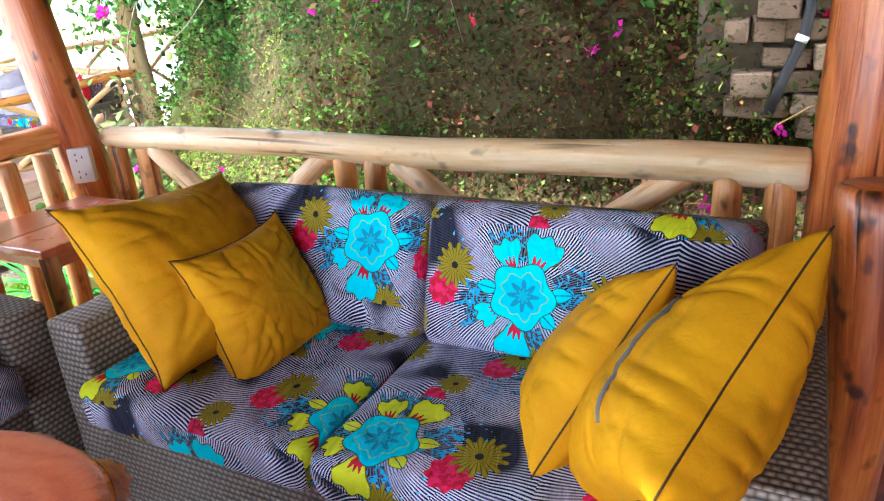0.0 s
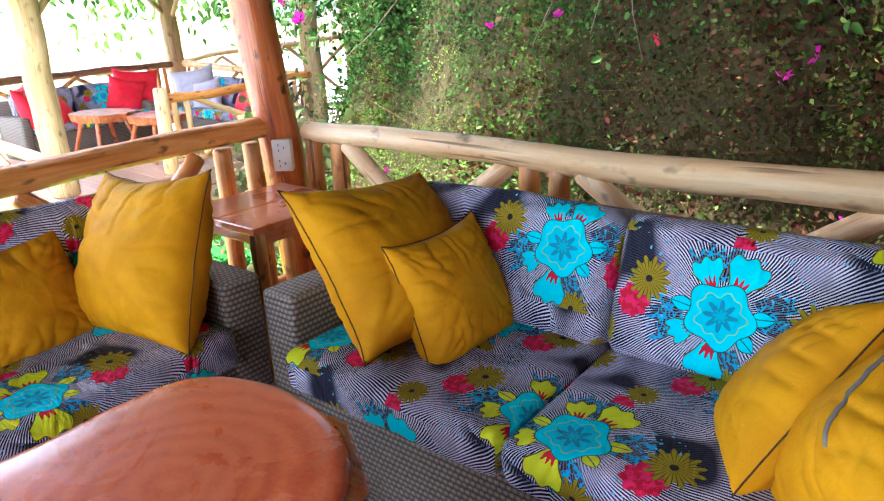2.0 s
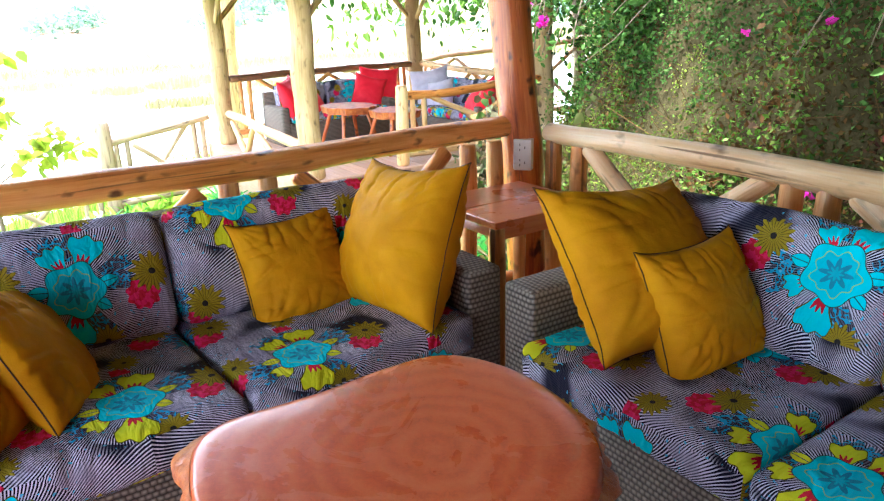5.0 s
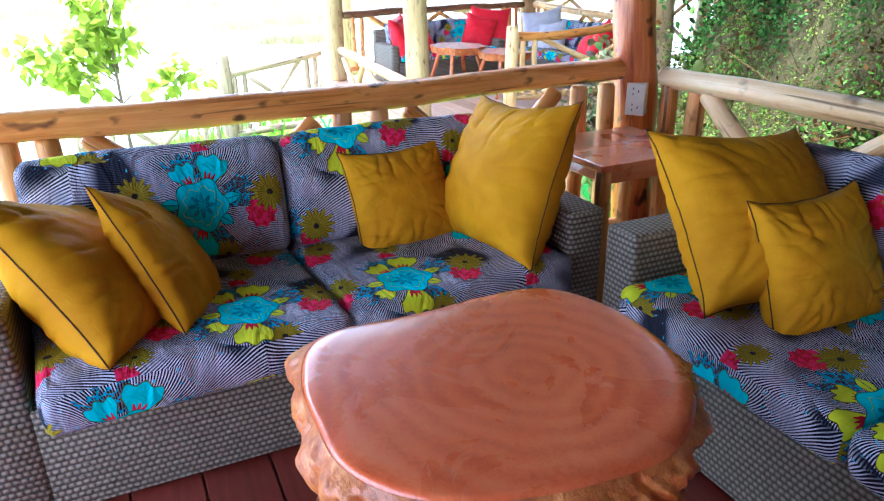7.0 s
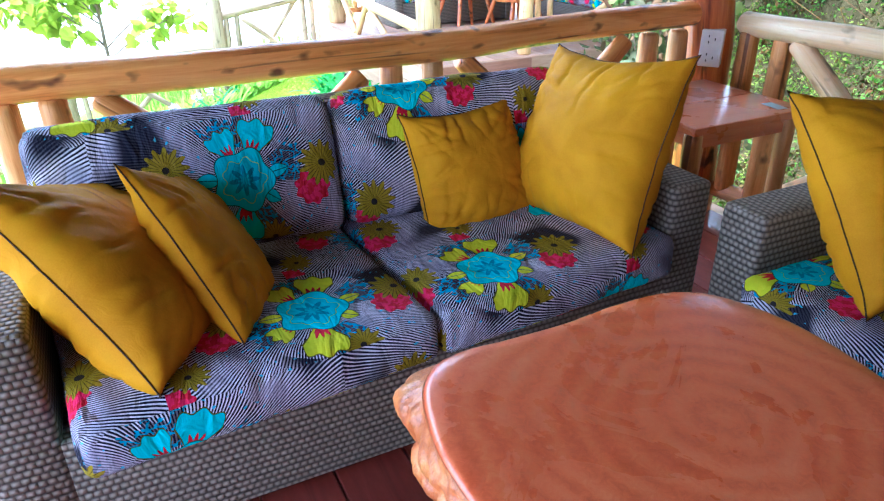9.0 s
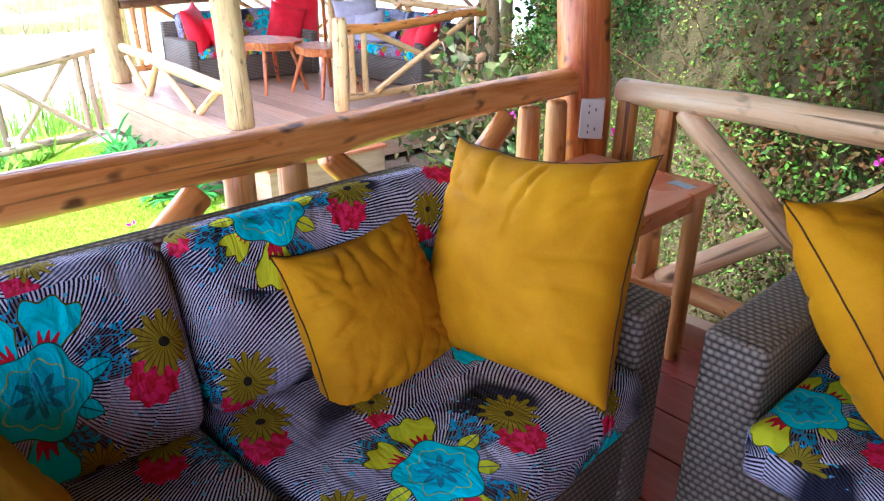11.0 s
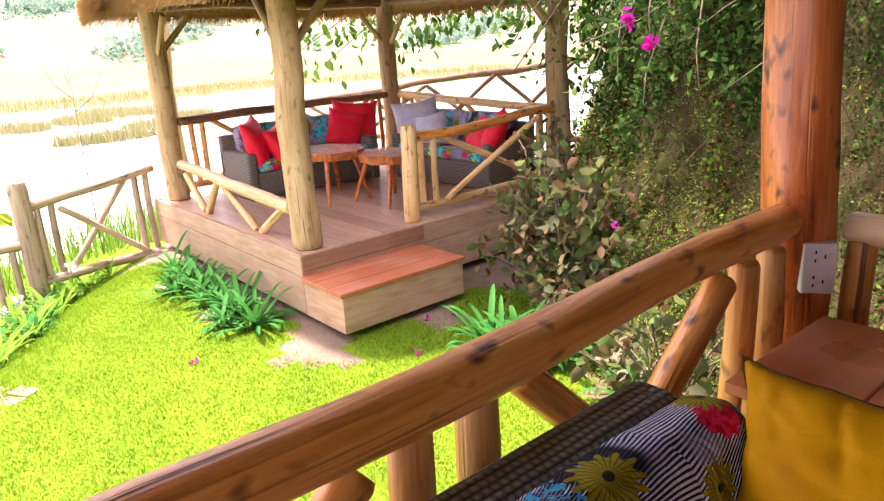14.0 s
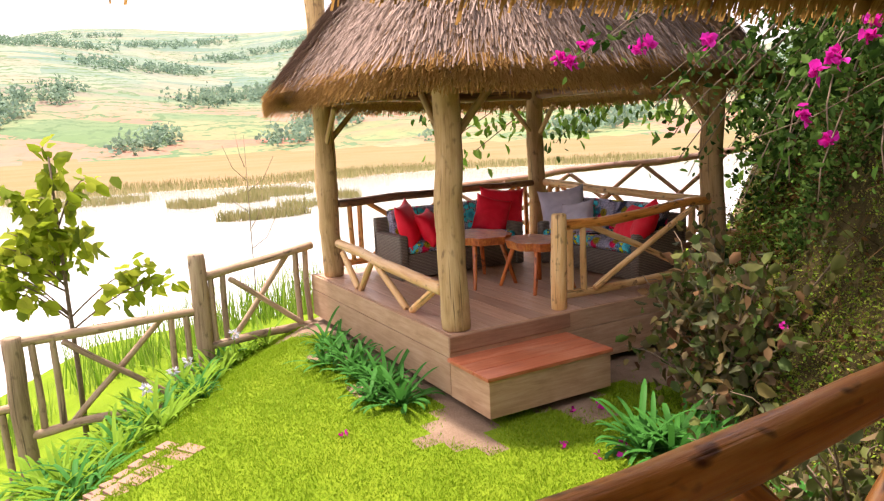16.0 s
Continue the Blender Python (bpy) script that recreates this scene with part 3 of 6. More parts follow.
def foot_line(x):
    """Where the planted bank starts, as y over x."""
    return np.interp(x, [-40, -14, -10, -8, -7.2, -6.3, -5.3, -4.0, -2.4, 3, 40], [50, 15.2, 10.0, 7.4, 6.45, 5.2, 3.8, 3.1, 2.5, 2.45, 2.4])


def ground_z(x, y):
    x, y = np.asarray(x, float), np.asarray(y, float)
    d = (x - CREST_P[0]) * CREST_N[0] + (y - CREST_P[1]) * CREST_N[1]
    z = -0.58 + 0 * x
    soft = 0.35
    over = soft * np.log1p(np.exp(np.clip(d / soft, -40, 40)))
    z = z - 0.52 * over
    z = z - 0.06 * np.clip(-d - 3.5, 0, 2)
    west = np.clip(-10.6 - x, 0, None)
    z = np.minimum(z, -0.75 - 0.6 * west + 0 * x)
    # a gentler grassy apron between the fence and the lake
    w = np.clip(-10.3 - x, 0, None)
    df = (-10.3 - CREST_P[0]) * CREST_N[0] + (y - CREST_P[1]) * CREST_N[1]
    fence_z = np.minimum(-0.58 - 0.52 * soft * np.log1p(np.exp(np.clip(df / soft, -40, 40))), -0.75)
    apron = fence_z - (0.10 + 0.05 * np.clip(y, 0, 6)) * np.minimum(w, 7) - 0.7 * np.clip(w - 7, 0, None)
    z = np.where((w > 0) & (y > -9), np.maximum(z, apron), z)
    z = np.maximum(z, -5.2)
    # marsh beyond the lake
    r = np.hypot(x, y)
    far = 88 + 7 * np.sin(y * 0.045) + 4 * np.sin(y * 0.13 + 1)
    marsh = np.clip((-x - far) / 6.0, 0, 1)
    z = z * (1 - marsh) + (-3.7) * marsh
    # hills
    hr = np.clip((r - 430) / 1500, 0, 1.3)
    ang = np.arctan2(y, -x)
    hh = 205 * np.sin(np.clip(hr, 0, 1) * math.pi / 2) ** 1.1 * (1 + 0.28 * np.sin(ang * 5.0 + 0.6) + 0.16 * np.sin(ang * 11 + 2.0)) + 42 * hr * np.sin(ang * 7.5 + r * 0.0035)
    wood_side = (x < 50)
    z = z + np.where(wood_side, hh * (r > 430), 0)
    # bank beside the two shelters
    b = y - foot_line(x)
    rise = 1.35 * np.clip(b, 0, 1.0) + 2.3 * np.clip(b - 1.0, 0, 1.3) + 0.5 * np.clip(b - 2.3, 0, 8)
    near = np.clip(1 - (np.abs(x + 4) - 10) / 12, 0, 1)
    z = np.where(b > 0, np.maximum(z, (np.maximum(z, -0.75) + rise) * near + z * (1 - near)), z)
    return z


def build_ground():
    n = 330
    s = np.linspace(-1, 1, n)
    k, a = 7.2, 3.9
    gx = -5.0 + a * np.sinh(k * s)
    gy = 2.2 + a * np.sinh(k * s)
    X, Y = np.meshgrid(gx, gy, indexing="ij")
    Z = ground_z(X, Y)
    Z += np.where(np.hypot(X, Y) < 40, 0.012 * np.sin(X * 5.1 + 2 * np.sin(Y * 3)) * np.cos(Y * 4.3), 0)
    co = np.stack([X, Y, Z], -1).reshape(-1, 3).astype(np.float32)
    i, j = np.meshgrid(np.arange(n - 1), np.arange(n - 1), indexing="ij")
    q = np.stack([i * n + j, (i + 1) * n + j, (i + 1) * n + j + 1, i * n + j + 1], -1).reshape(-1, 4)
    me = bpy.data.meshes.new("ground")
    me.vertices.add(n * n)
    me.vertices.foreach_set("co", co.ravel())
    me.loops.add(len(q) * 4)
    me.loops.foreach_set("vertex_index", q.ravel().astype(np.int32))
    me.polygons.add(len(q))
    me.polygons.foreach_set("loop_start", np.arange(0, len(q) * 4, 4, dtype=np.int32))
    me.polygons.foreach_set("loop_total", np.full(len(q), 4, dtype=np.int32))
    c = co[q].mean(1)
    r = np.hypot(c[:, 0], c[:, 1])
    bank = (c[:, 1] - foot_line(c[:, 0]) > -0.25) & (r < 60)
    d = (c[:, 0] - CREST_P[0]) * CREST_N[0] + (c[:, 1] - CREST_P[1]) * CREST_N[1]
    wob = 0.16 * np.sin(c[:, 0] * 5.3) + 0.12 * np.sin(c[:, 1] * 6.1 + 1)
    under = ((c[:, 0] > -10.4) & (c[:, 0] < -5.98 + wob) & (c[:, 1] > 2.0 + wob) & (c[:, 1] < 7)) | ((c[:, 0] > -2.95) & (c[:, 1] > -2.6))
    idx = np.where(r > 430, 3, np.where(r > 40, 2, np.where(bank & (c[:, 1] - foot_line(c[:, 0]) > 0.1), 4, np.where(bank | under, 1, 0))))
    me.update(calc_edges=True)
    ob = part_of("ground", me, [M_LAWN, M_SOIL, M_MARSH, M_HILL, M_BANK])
    me.polygons.foreach_set("material_index", idx.astype(np.int32))
    return tagged(ob, "mown green lawn falling away to a reedy lake and hills", "ground", kind="structure")


build_ground()
bm = bmesh.new()
bmesh.ops.create_grid(bm, x_segments=8, y_segments=8, size=1)
moved(bm, Matrix.Translation((-150, 0, LAKE_Z)) @ Matrix.Diagonal((190, 400, 1, 1)))
tagged(part("water", bm, M_WATER, smooth=False), "calm lake water coloured pale for the white sky it reflects", "lake", kind="structure")

# ---- our shelter: floor, posts, roof ----
FX0, FX1, FY0, FY1 = -2.92, 1.3, -2.6, 2.12
floor = thing("floor", "dark red-brown polished board floor of the open shelter", "floor", kind="structure")
bm = bmesh.new()
box(bm, FX0 + 0.01, FX1 - 0.01, FY0 + 0.01, FY1 - 0.01, -0.30, -0.03)
part("floor_base", bm, M_FASCIA, floor, smooth=False)

shelter_roof = thing("roof", "thatched roof of the open shelter with golden straw eaves", "roof", kind="structure")


def thatch(parent, x0, x1, y0, y1, ze, apex_z, thick, n_strands, edge_n, seed, under):
    """A hipped thatch roof with rounded corners: an inner shell, a skin of straw and a shaggy cut edge."""
    rng = np.random.default_rng(seed)
    cx, cy = (x0 + x1) / 2, (y0 + y1) / 2
    hx, hy = (x1 - x0) / 2, (y1 - y0) / 2
    run = min(hx, hy)

    def outline(a):
        """Rounded rectangle by angle: point on the eave."""
        c, s = np.cos(a), np.sin(a)
        p = 7.0
        k = (np.abs(c / hx) ** p + np.abs(s / hy) ** p) ** (-1 / p)
        return k * c, k * s

    def surf(a, t, lift=0.0):
        """t = 0 at the eave, 1 at the top."""
        ox, oy = outline(a)
        rx, ry = max(hx - run, 0.03), max(hy - run, 0.03)
        ix, iy = np.clip(ox, -rx, rx), np.clip(oy, -ry, ry)
        x = ox + (ix - ox) * t
        y = oy + (iy - oy) * t
        z = ze + (apex_z - ze) * (t + 0.05 * np.sin(t * math.pi))
        return np.stack([cx + x, cy + y, z + lift], -1)

    na, nt = 96, 10
    bm = bmesh.new()
    A = np.linspace(0, 2 * math.pi, na, endpoint=False)
    for lift, ins in ((thick, 0.0), (0.0, 0.02)):
        rows = []
        for t in np.linspace(ins, 1, nt):
            rows.append([bm.verts.new(p) for p in surf(A, np.full(na, t), lift)])
        for i in range(nt - 1):
            for j in range(na):
                f = (rows[i][j], rows[i][(j + 1) % na], rows[i + 1][(j + 1) % na], rows[i + 1][j])
                bm.faces.new(f if lift else f[::-1])
        if lift:
            top = rows[0]
        else:
            for j in range(na):
                bm.faces.new((rows[0][j], rows[0][(j + 1) % na], top[(j + 1) % na], top[j]))
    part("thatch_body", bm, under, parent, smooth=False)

    def strands(n, tmax, length, width, lift0, lift1, mat, name, droop=0.0):
        a = rng.uniform(0, 2 * math.pi, n)
        t0 = rng.uniform(0.0, tmax, n) ** 0.85
        run_len = math.hypot(run, apex_z - ze)
        dl = rng.uniform(0.6, 1.3, n) * length / run_len
        lo, hi = surf(a, t0 - dl * 0.35), surf(a, np.minimum(t0 + dl * 0.65, 1.0))
        lo[:, 2] += thick + rng.uniform(lift0, lift1, n) - droop * rng.uniform(0, 1, n)
        hi[:, 2] += thick + rng.uniform(lift0 * 0.2, lift1 * 0.2, n)
        jit = rng.normal(0, 0.022, (n, 3))
        lo += jit
        hi += rng.normal(0, 0.012, (n, 3))
        d = hi - lo
        side = np.cross(d, np.array((0, 0, 1.0)))
        side /= np.linalg.norm(side, axis=1, keepdims=True) + 1e-9
        w = side * (width * rng.uniform(0.5, 1.3, n))[:, None]
        quads(name, np.stack([lo - w, lo + w, hi + w * 0.6, hi - w * 0.6], 1), mat, parent)

    strands(n_strands, 0.97, 0.19, 0.0052, 0.004, 0.034, M_THATCH, "straw")
    # cut edge
    n = edge_n
    a = rng.uniform(0, 2 * math.pi, n)
    up = surf(a, np.full(n, 0.03)) + rng.normal(0, 0.015, (n, 3))
    up[:, 2] += rng.uniform(0.0, thick, n)
    lo = surf(a, np.full(n, -0.012)) + rng.normal(0, 0.014, (n, 3))
    lo[:, 2] = up[:, 2] - rng.uniform(0.05, 0.15, n)
    tang = np.stack([-np.sin(a), np.cos(a), 0 * a], -1) * (0.0030 * rng.uniform(0.6, 1.4, n))[:, None]
    quads("straw_edge", np.stack([lo - tang, lo + tang, up + tang, up - tang], 1), M_THATCHEDGE, parent)


thatch(shelter_roof, -3.47, 2.2, -2.0, 2.6, 1.835, 3.6, 0.16, 9000, 70000, 5, M_DARKSHELL)
for x, y, lean, r in ((-2.752, 1.947, -0.222, 0.098), (0.13, 1.98, 0.005, 0.112), (-2.74, -1.35, 0.005, 0.112), (0.9, -1.1, 0.005, 0.112)):
    p = thing("post", "thick varnished red-brown log roof post on the board floor", "post", pose(x, y, 0), "roof posts")
    add_log("log", (0, 0, -0.03), (0.01, lean, 2.35), r, r * 0.95, M_POST, p, 0.012, sides=20)
corner_brace = thing("post_brace", "short curved red-brown log brace against the roof post", "brace", pose(0, 0, 0))
add_log("log", (0.205, 1.77, 0.0), (0.155, 1.80, 0.86), 0.075, 0.085, M_POST, corner_brace, 0.02, sides=16)


# Unseen wall added on the +x side to keep light out of the shelter.
wall = thing("light_block_wall", "unseen brown board wall added to block light from behind", "wall", kind="structure")
for k in range(12):
    bm = bmesh.new()
    box(bm, 1.22, 1.27, FY0 + k * 0.393, FY0 + k * 0.393 + 0.388, 0.0, 2.4, 0.004)
    part("wall_board", bm, M_FLOOR, wall, smooth=False)


# ---- railings ----
rail_b = thing("railing", "pale peeled-log railing with crossed braces before the planted bank", "railing", kind="")
add_log("top_rail", (-2.64, 1.955, 0.853), (0.03, 1.965, 0.828), 0.045, 0.058, M_RAIL, rail_b, 0.014, "pale peeled top log", 20)
add_log("bottom_rail", (-2.66, 1.965, 0.12), (0.03, 1.965, 0.12), 0.04, 0.042, M_BALUSTER, rail_b)
for x in (-2.60, -2.45, -1.44, -1.31, -0.17, -0.04):
    add_log("baluster", (x, 1.965, 0.13), (x + 0.005, 1.96, 0.815), 0.042, 0.040, M_BALUSTER, rail_b, 0.008)
for xa, xb in ((-2.38, -1.53), (-1.22, -0.27)):
    add_log("brace", (xa, 1.955, 0.80), (xb, 1.955, 0.14), 0.040, 0.042, M_RAIL, rail_b, 0.012)
    add_log("brace", (xb, 1.985, 0.80), (xa, 1.985, 0.14), 0.040, 0.042, M_RAIL, rail_b, 0.012)

rail_l = thing("railing", "brown peeled-log railing with crossed braces over the lawn", "railing")
add_log("top_rail", (-2.73, -2.3, 0.850), (-2.735, 1.85, 0.868), 0.056, 0.050, M_RAIL_L, rail_l, 0.016, "brown knotty top log", 20)
add_log("bottom_rail", (-2.735, -2.3, 0.12), (-2.735, 1.85, 0.12), 0.04, 0.042, M_BALUSTER, rail_l)
for y in (1.70, 1.55, 0.60, 0.44, -0.57, -0.69, -1.50):
    add_log("baluster", (-2.735, y, 0.13), (-2.73, y + 0.004, 0.82), 0.041, 0.040, M_BALUSTER, rail_l, 0.008)
for ya, yb in ((1.43, 0.72), (0.33, -0.46), (-0.80, -1.40)):
    add_log("brace", (-2.725, ya, 0.80), (-2.725, yb, 0.14), 0.038, 0.042, M_RAIL_L, rail_l, 0.012)
    add_log("brace", (-2.755, yb, 0.80), (-2.755, ya, 0.14), 0.038, 0.042, M_RAIL_L, rail_l, 0.012)


# ---- sofas ----
def wicker_block(x0, x1, y0, y1, z0, z1, bev=0.014):
    bm = bmesh.new()
    box(bm, x0, x1, y0, y1, z0, z1, bev)
    return uv_box(bm)


def sofa(m, label, offs, spans, front, skew):
    """A two-seat wicker sofa; local x runs along it, y to its back; the frame's front is y = 0. front, skew: how far the loose seat cushions hang over and how they lie turned."""
    s = thing("sofa", label, "sofa", m, "wicker sofas")
    w, arm = 0.915, 0.138
    part("base", wicker_block(-w + arm - 0.006, w - arm + 0.006, 0.002, 0.68, 0.02, 0.335, 0.006), M_WICKER, s)
    for sx in (-1, 1):
        x0, x1 = sorted((sx * w, sx * (w - arm)))
        part("armrest", wicker_block(x0, x1, 0.0, 0.77, 0.0, 0.597, 0.016), M_WICKER, s)
    part("back_frame", wicker_block(-w + arm + 0.002, w - arm - 0.002, 0.665, 0.768, 0.02, 0.778, 0.022), M_WICKER, s)
    for k in (0, 1):
        cw = spans[k + 1] - spans[k]
        mid = (spans[k + 1] + spans[k]) / 2
        bm = rounded(cw - 0.004, 0.74, 0.125, 0.030, 12, 0.012, 0.007, 3.0 * k + offs[4])
        shift_uv(bm, offs[k][0], offs[k][1])
        moved(bm, pose(mid, front + 0.37 + math.tan(radians(skew)) * mid, 0.397, 0, 0, skew))
        part("seat_cushion", bm, M_FABRIC, s, "flower-printed seat cushion with creased cover")
        bm = rounded(cw - 0.004, 0.38, 0.13, 0.045, 12, 0.02, 0.007, 7.0 * k + offs[4])
        shift_uv(bm, offs[2 + k][0], offs[2 + k][1])
        moved(bm, pose(mid, 0.550, 0.628, 73, 0, 0))
        part("back_cushion", bm, M_FABRIC, s, "flower-printed back cushion")
    return s


sofa_b = sofa(pose(-0.820, 0.958, 0), "wicker sofa with flower-printed cushions along the pale railing",
              ((-0.038, 0.57), (0.617, 0.61), (-0.220, -0.07), (0.110, 0.022), 0.0), (-0.775, -0.037, 0.772), -0.055, 0.0)
sofa_l = sofa(pose(-1.850, 0.130, 0, 0, 0, 90), "wicker sofa with flower-printed cushions along the lawn railing",
              ((0.216, 0.55), (0.525, 0.590), (-0.11, 0.005), (0.525, 0.14), 5.0), (-0.770, 0.0, 0.765), -0.092, 4.6)


# ---- throw pillows ----
def pillow(c, normal, up, size, label, mat=None, thick=0.085, seed=0, zipper=False, wr=0.0135, group="throw pillows", n=68, seam=True):
    mat = mat or M_MUSTARD
    nz = Vector(normal).normalized()
    uy = (Vector(up) - nz * Vector(up).dot(nz)).normalized()
    ux = uy.cross(nz)
    m = Matrix((ux, uy, nz)).transposed().to_4x4()
    m.translation = c
    p = thing("throw_pillow", label, "pillow", m, group)
    h = size / 2
    bm = bmesh.new()

    def place(u, v, side):
        ear = 0.035 * (abs(u * v)) ** 8
        wavy = 0.016 * noise.noise((u * 2.6 + seed, v * 2.6, 4.0)) + 0.007 * noise.noise((u * 8 + seed, v * 8, 9.0))
        x = h * u * (1.0 - 0.065 * (1 - v * v) + ear) + h * wavy
        y = h * v * (1.0 - 0.065 * (1 - u * u) + ear) + h * wavy * 0.8 - h * 0.03 * (1 - u * u) * (v + 1)
        k = max(0.0, (1 - u * u) * (1 - v * v))
        z = thick * (1.04 - 0.20 * v) * k ** 0.44
        w = noise.noise((x * 6 + seed, y * 6, side * 3.0)) * 0.9
        ridge = 1 - abs(noise.noise((x * 10 + seed + y * 7, y * 9 - x * 6, side * 2.0 + seed))) * 2.4
        fine = 1 - abs(noise.noise((x * 24 + seed, y * 15 + x * 9, side + seed * 2))) * 2.6
        rays = 0.0
        for cu, cv in ((-1, -1), (1, -1), (-1, 1), (1, 1)):
            du, dv = u - cu, v - cv
            dist = math.hypot(du, dv)
            th = math.atan2(abs(dv), abs(du)) * 9 + seed * 1.7 + cu * 2 + cv + 3.0 * noise.noise((x * 6, y * 6, seed + cu))
            rays += (abs(math.sin(th)) ** 0.6 - 0.6) * max(0.0, 1 - dist / 1.25) ** 0.8 * min(1.0, dist * 3)
        gather = 0.0
        for q, e2, sd in ((u, v, 0.0), (v, u, 7.0)):
            g = abs(math.sin(q * 10.5 + sd + seed + 3.6 * noise.noise((q * 2.6, e2 * 1.4, seed + sd)))) ** 0.5 - 0.62
            reach = 0.28 + 0.30 * noise.noise((q * 3.1, seed + sd, 2.0))
            gather += g * max(0.0, abs(e2) - reach) ** 1.2 * 2.1
        z += (0.8 * w + 0.16 * ridge * ridge * (1 if ridge > 0 else -0.3) + 0.10 * fine * max(0.0, fine) + 1.35 * gather + 1.05 * rays) * wr * k ** 0.36
        return Vector((x, y, side * z))
    grid = {}
    for side in (1, -1):
        for i in range(n + 1):
            for j in range(n + 1):
                u, v = -1 + 2 * i / n, -1 + 2 * j / n
                rim = i in (0, n) or j in (0, n)
                if rim and side == -1:
                    grid[i, j, -1] = grid[i, j, 1]
                else:
                    grid[i, j, side] = bm.verts.new(place(u, v, side))
        for i in range(n):
            for j in range(n):
                f = [grid[i, j, side], grid[i + 1, j, side], grid[i + 1, j + 1, side], grid[i, j + 1, side]]
                bm.faces.new(f if side > 0 else f[::-1])
    cover = part("cover", bm, mat, p)
    if seam:
        rim = [(-1 + 2 * k / n, -1) for k in range(n)] + [(1, -1 + 2 * k / n) for k in range(n)] + [(1 - 2 * k / n, 1) for k in range(n)] + [(-1, 1 - 2 * k / n) for k in range(n)]
        part("piping", tube([place(u, v, 1) * 1.003 for u, v in rim], 0.0019, closed=True), M_SEAM, cover, "dark brown piped seam")
    if zipper:
        pts = [place(0.52, -0.72 + 1.1 * k / 16, 1) + Vector((0, 0, 0.002)) for k in range(17)]
        part("zip", tube(pts, 0.0045), M_ZIP, cover, "grey zip fastener")
    return p


def tube(pts, r, closed=False, sides=6, r1=None):
    bm = bmesh.new()
    pts = [Vector(p) for p in pts]
    n = len(pts)
    rows = []
    for i, p in enumerate(pts):
        a, b = pts[i - 1] if (i or closed) else p, pts[(i + 1) % n] if (i < n - 1 or closed) else p
        t = (b - a).normalized()
        x = t.orthogonal().normalized()
        if rows:
            x = (px - t * px.dot(t)).normalized()
        px = x
        y = t.cross(x)
        rr = r if r1 is None else r + (r1 - r) * i / (n - 1)
        rows.append([bm.verts.new(p + (x * math.cos(2 * math.pi * k / sides) + y * math.sin(2 * math.pi * k / sides)) * rr) for k in range(sides)])
    for i in range(n if closed else n - 1):
        for k in range(sides):
            bm.faces.new((rows[i][k], rows[i][(k + 1) % sides], rows[(i + 1) % n][(k + 1) % sides], rows[(i + 1) % n][k]))
    if not closed:
        bm.faces.new(rows[0][::-1])
        bm.faces.new(rows[-1])
    return bm


LB, LS = "large mustard-yellow satin pillow with dark piping", "small mustard-yellow satin pillow with dark piping"
pillow((-1.444, 1.238, 0.672), (0.74, -0.01, 0.67), (-0.66, 0.12, 0.74), 0.53, LB, seed=1.3, thick=0.14)
pillow((-1.242, 1.250, 0.605), (0.92, -0.05, 0.39), (-0.39, -0.01, 0.92), 0.365, LS, seed=4.1, thick=0.10)
pillow((-0.345, 1.300, 0.575), (-0.86, -0.05, 0.51), (0.42, 0.48, 0.77), 0.46, LS, seed=6.6, thick=0.10)
pillow((-0.130, 1.125, 0.635), (-0.86, 0.06, 0.50), (0.35, 0.79, 0.51), 0.51, LB, seed=8.2, zipper=True, thick=0.14)
pillow((-2.115, -0.480, 0.560), (0.09, 0.76, 0.62), (-0.52, -0.50, 0.68), 0.54, LB, seed=10.9, thick=0.13)
pillow((-2.143, -0.275, 0.562), (0.14, 0.86, 0.49), (-0.49, -0.37, 0.79), 0.44, LS, seed=12.4, thick=0.076)
pillow((-2.278, 0.504, 0.585), (0.90, 0.10, 0.42), (-0.42, -0.06, 0.91), 0.375, LS, seed=14.2, thick=0.10)
pillow((-2.105, 0.815, 0.672), (0.06, -0.92, 0.39), (-0.13, 0.38, 0.92), 0.52, LB, seed=16.8, thick=0.14)


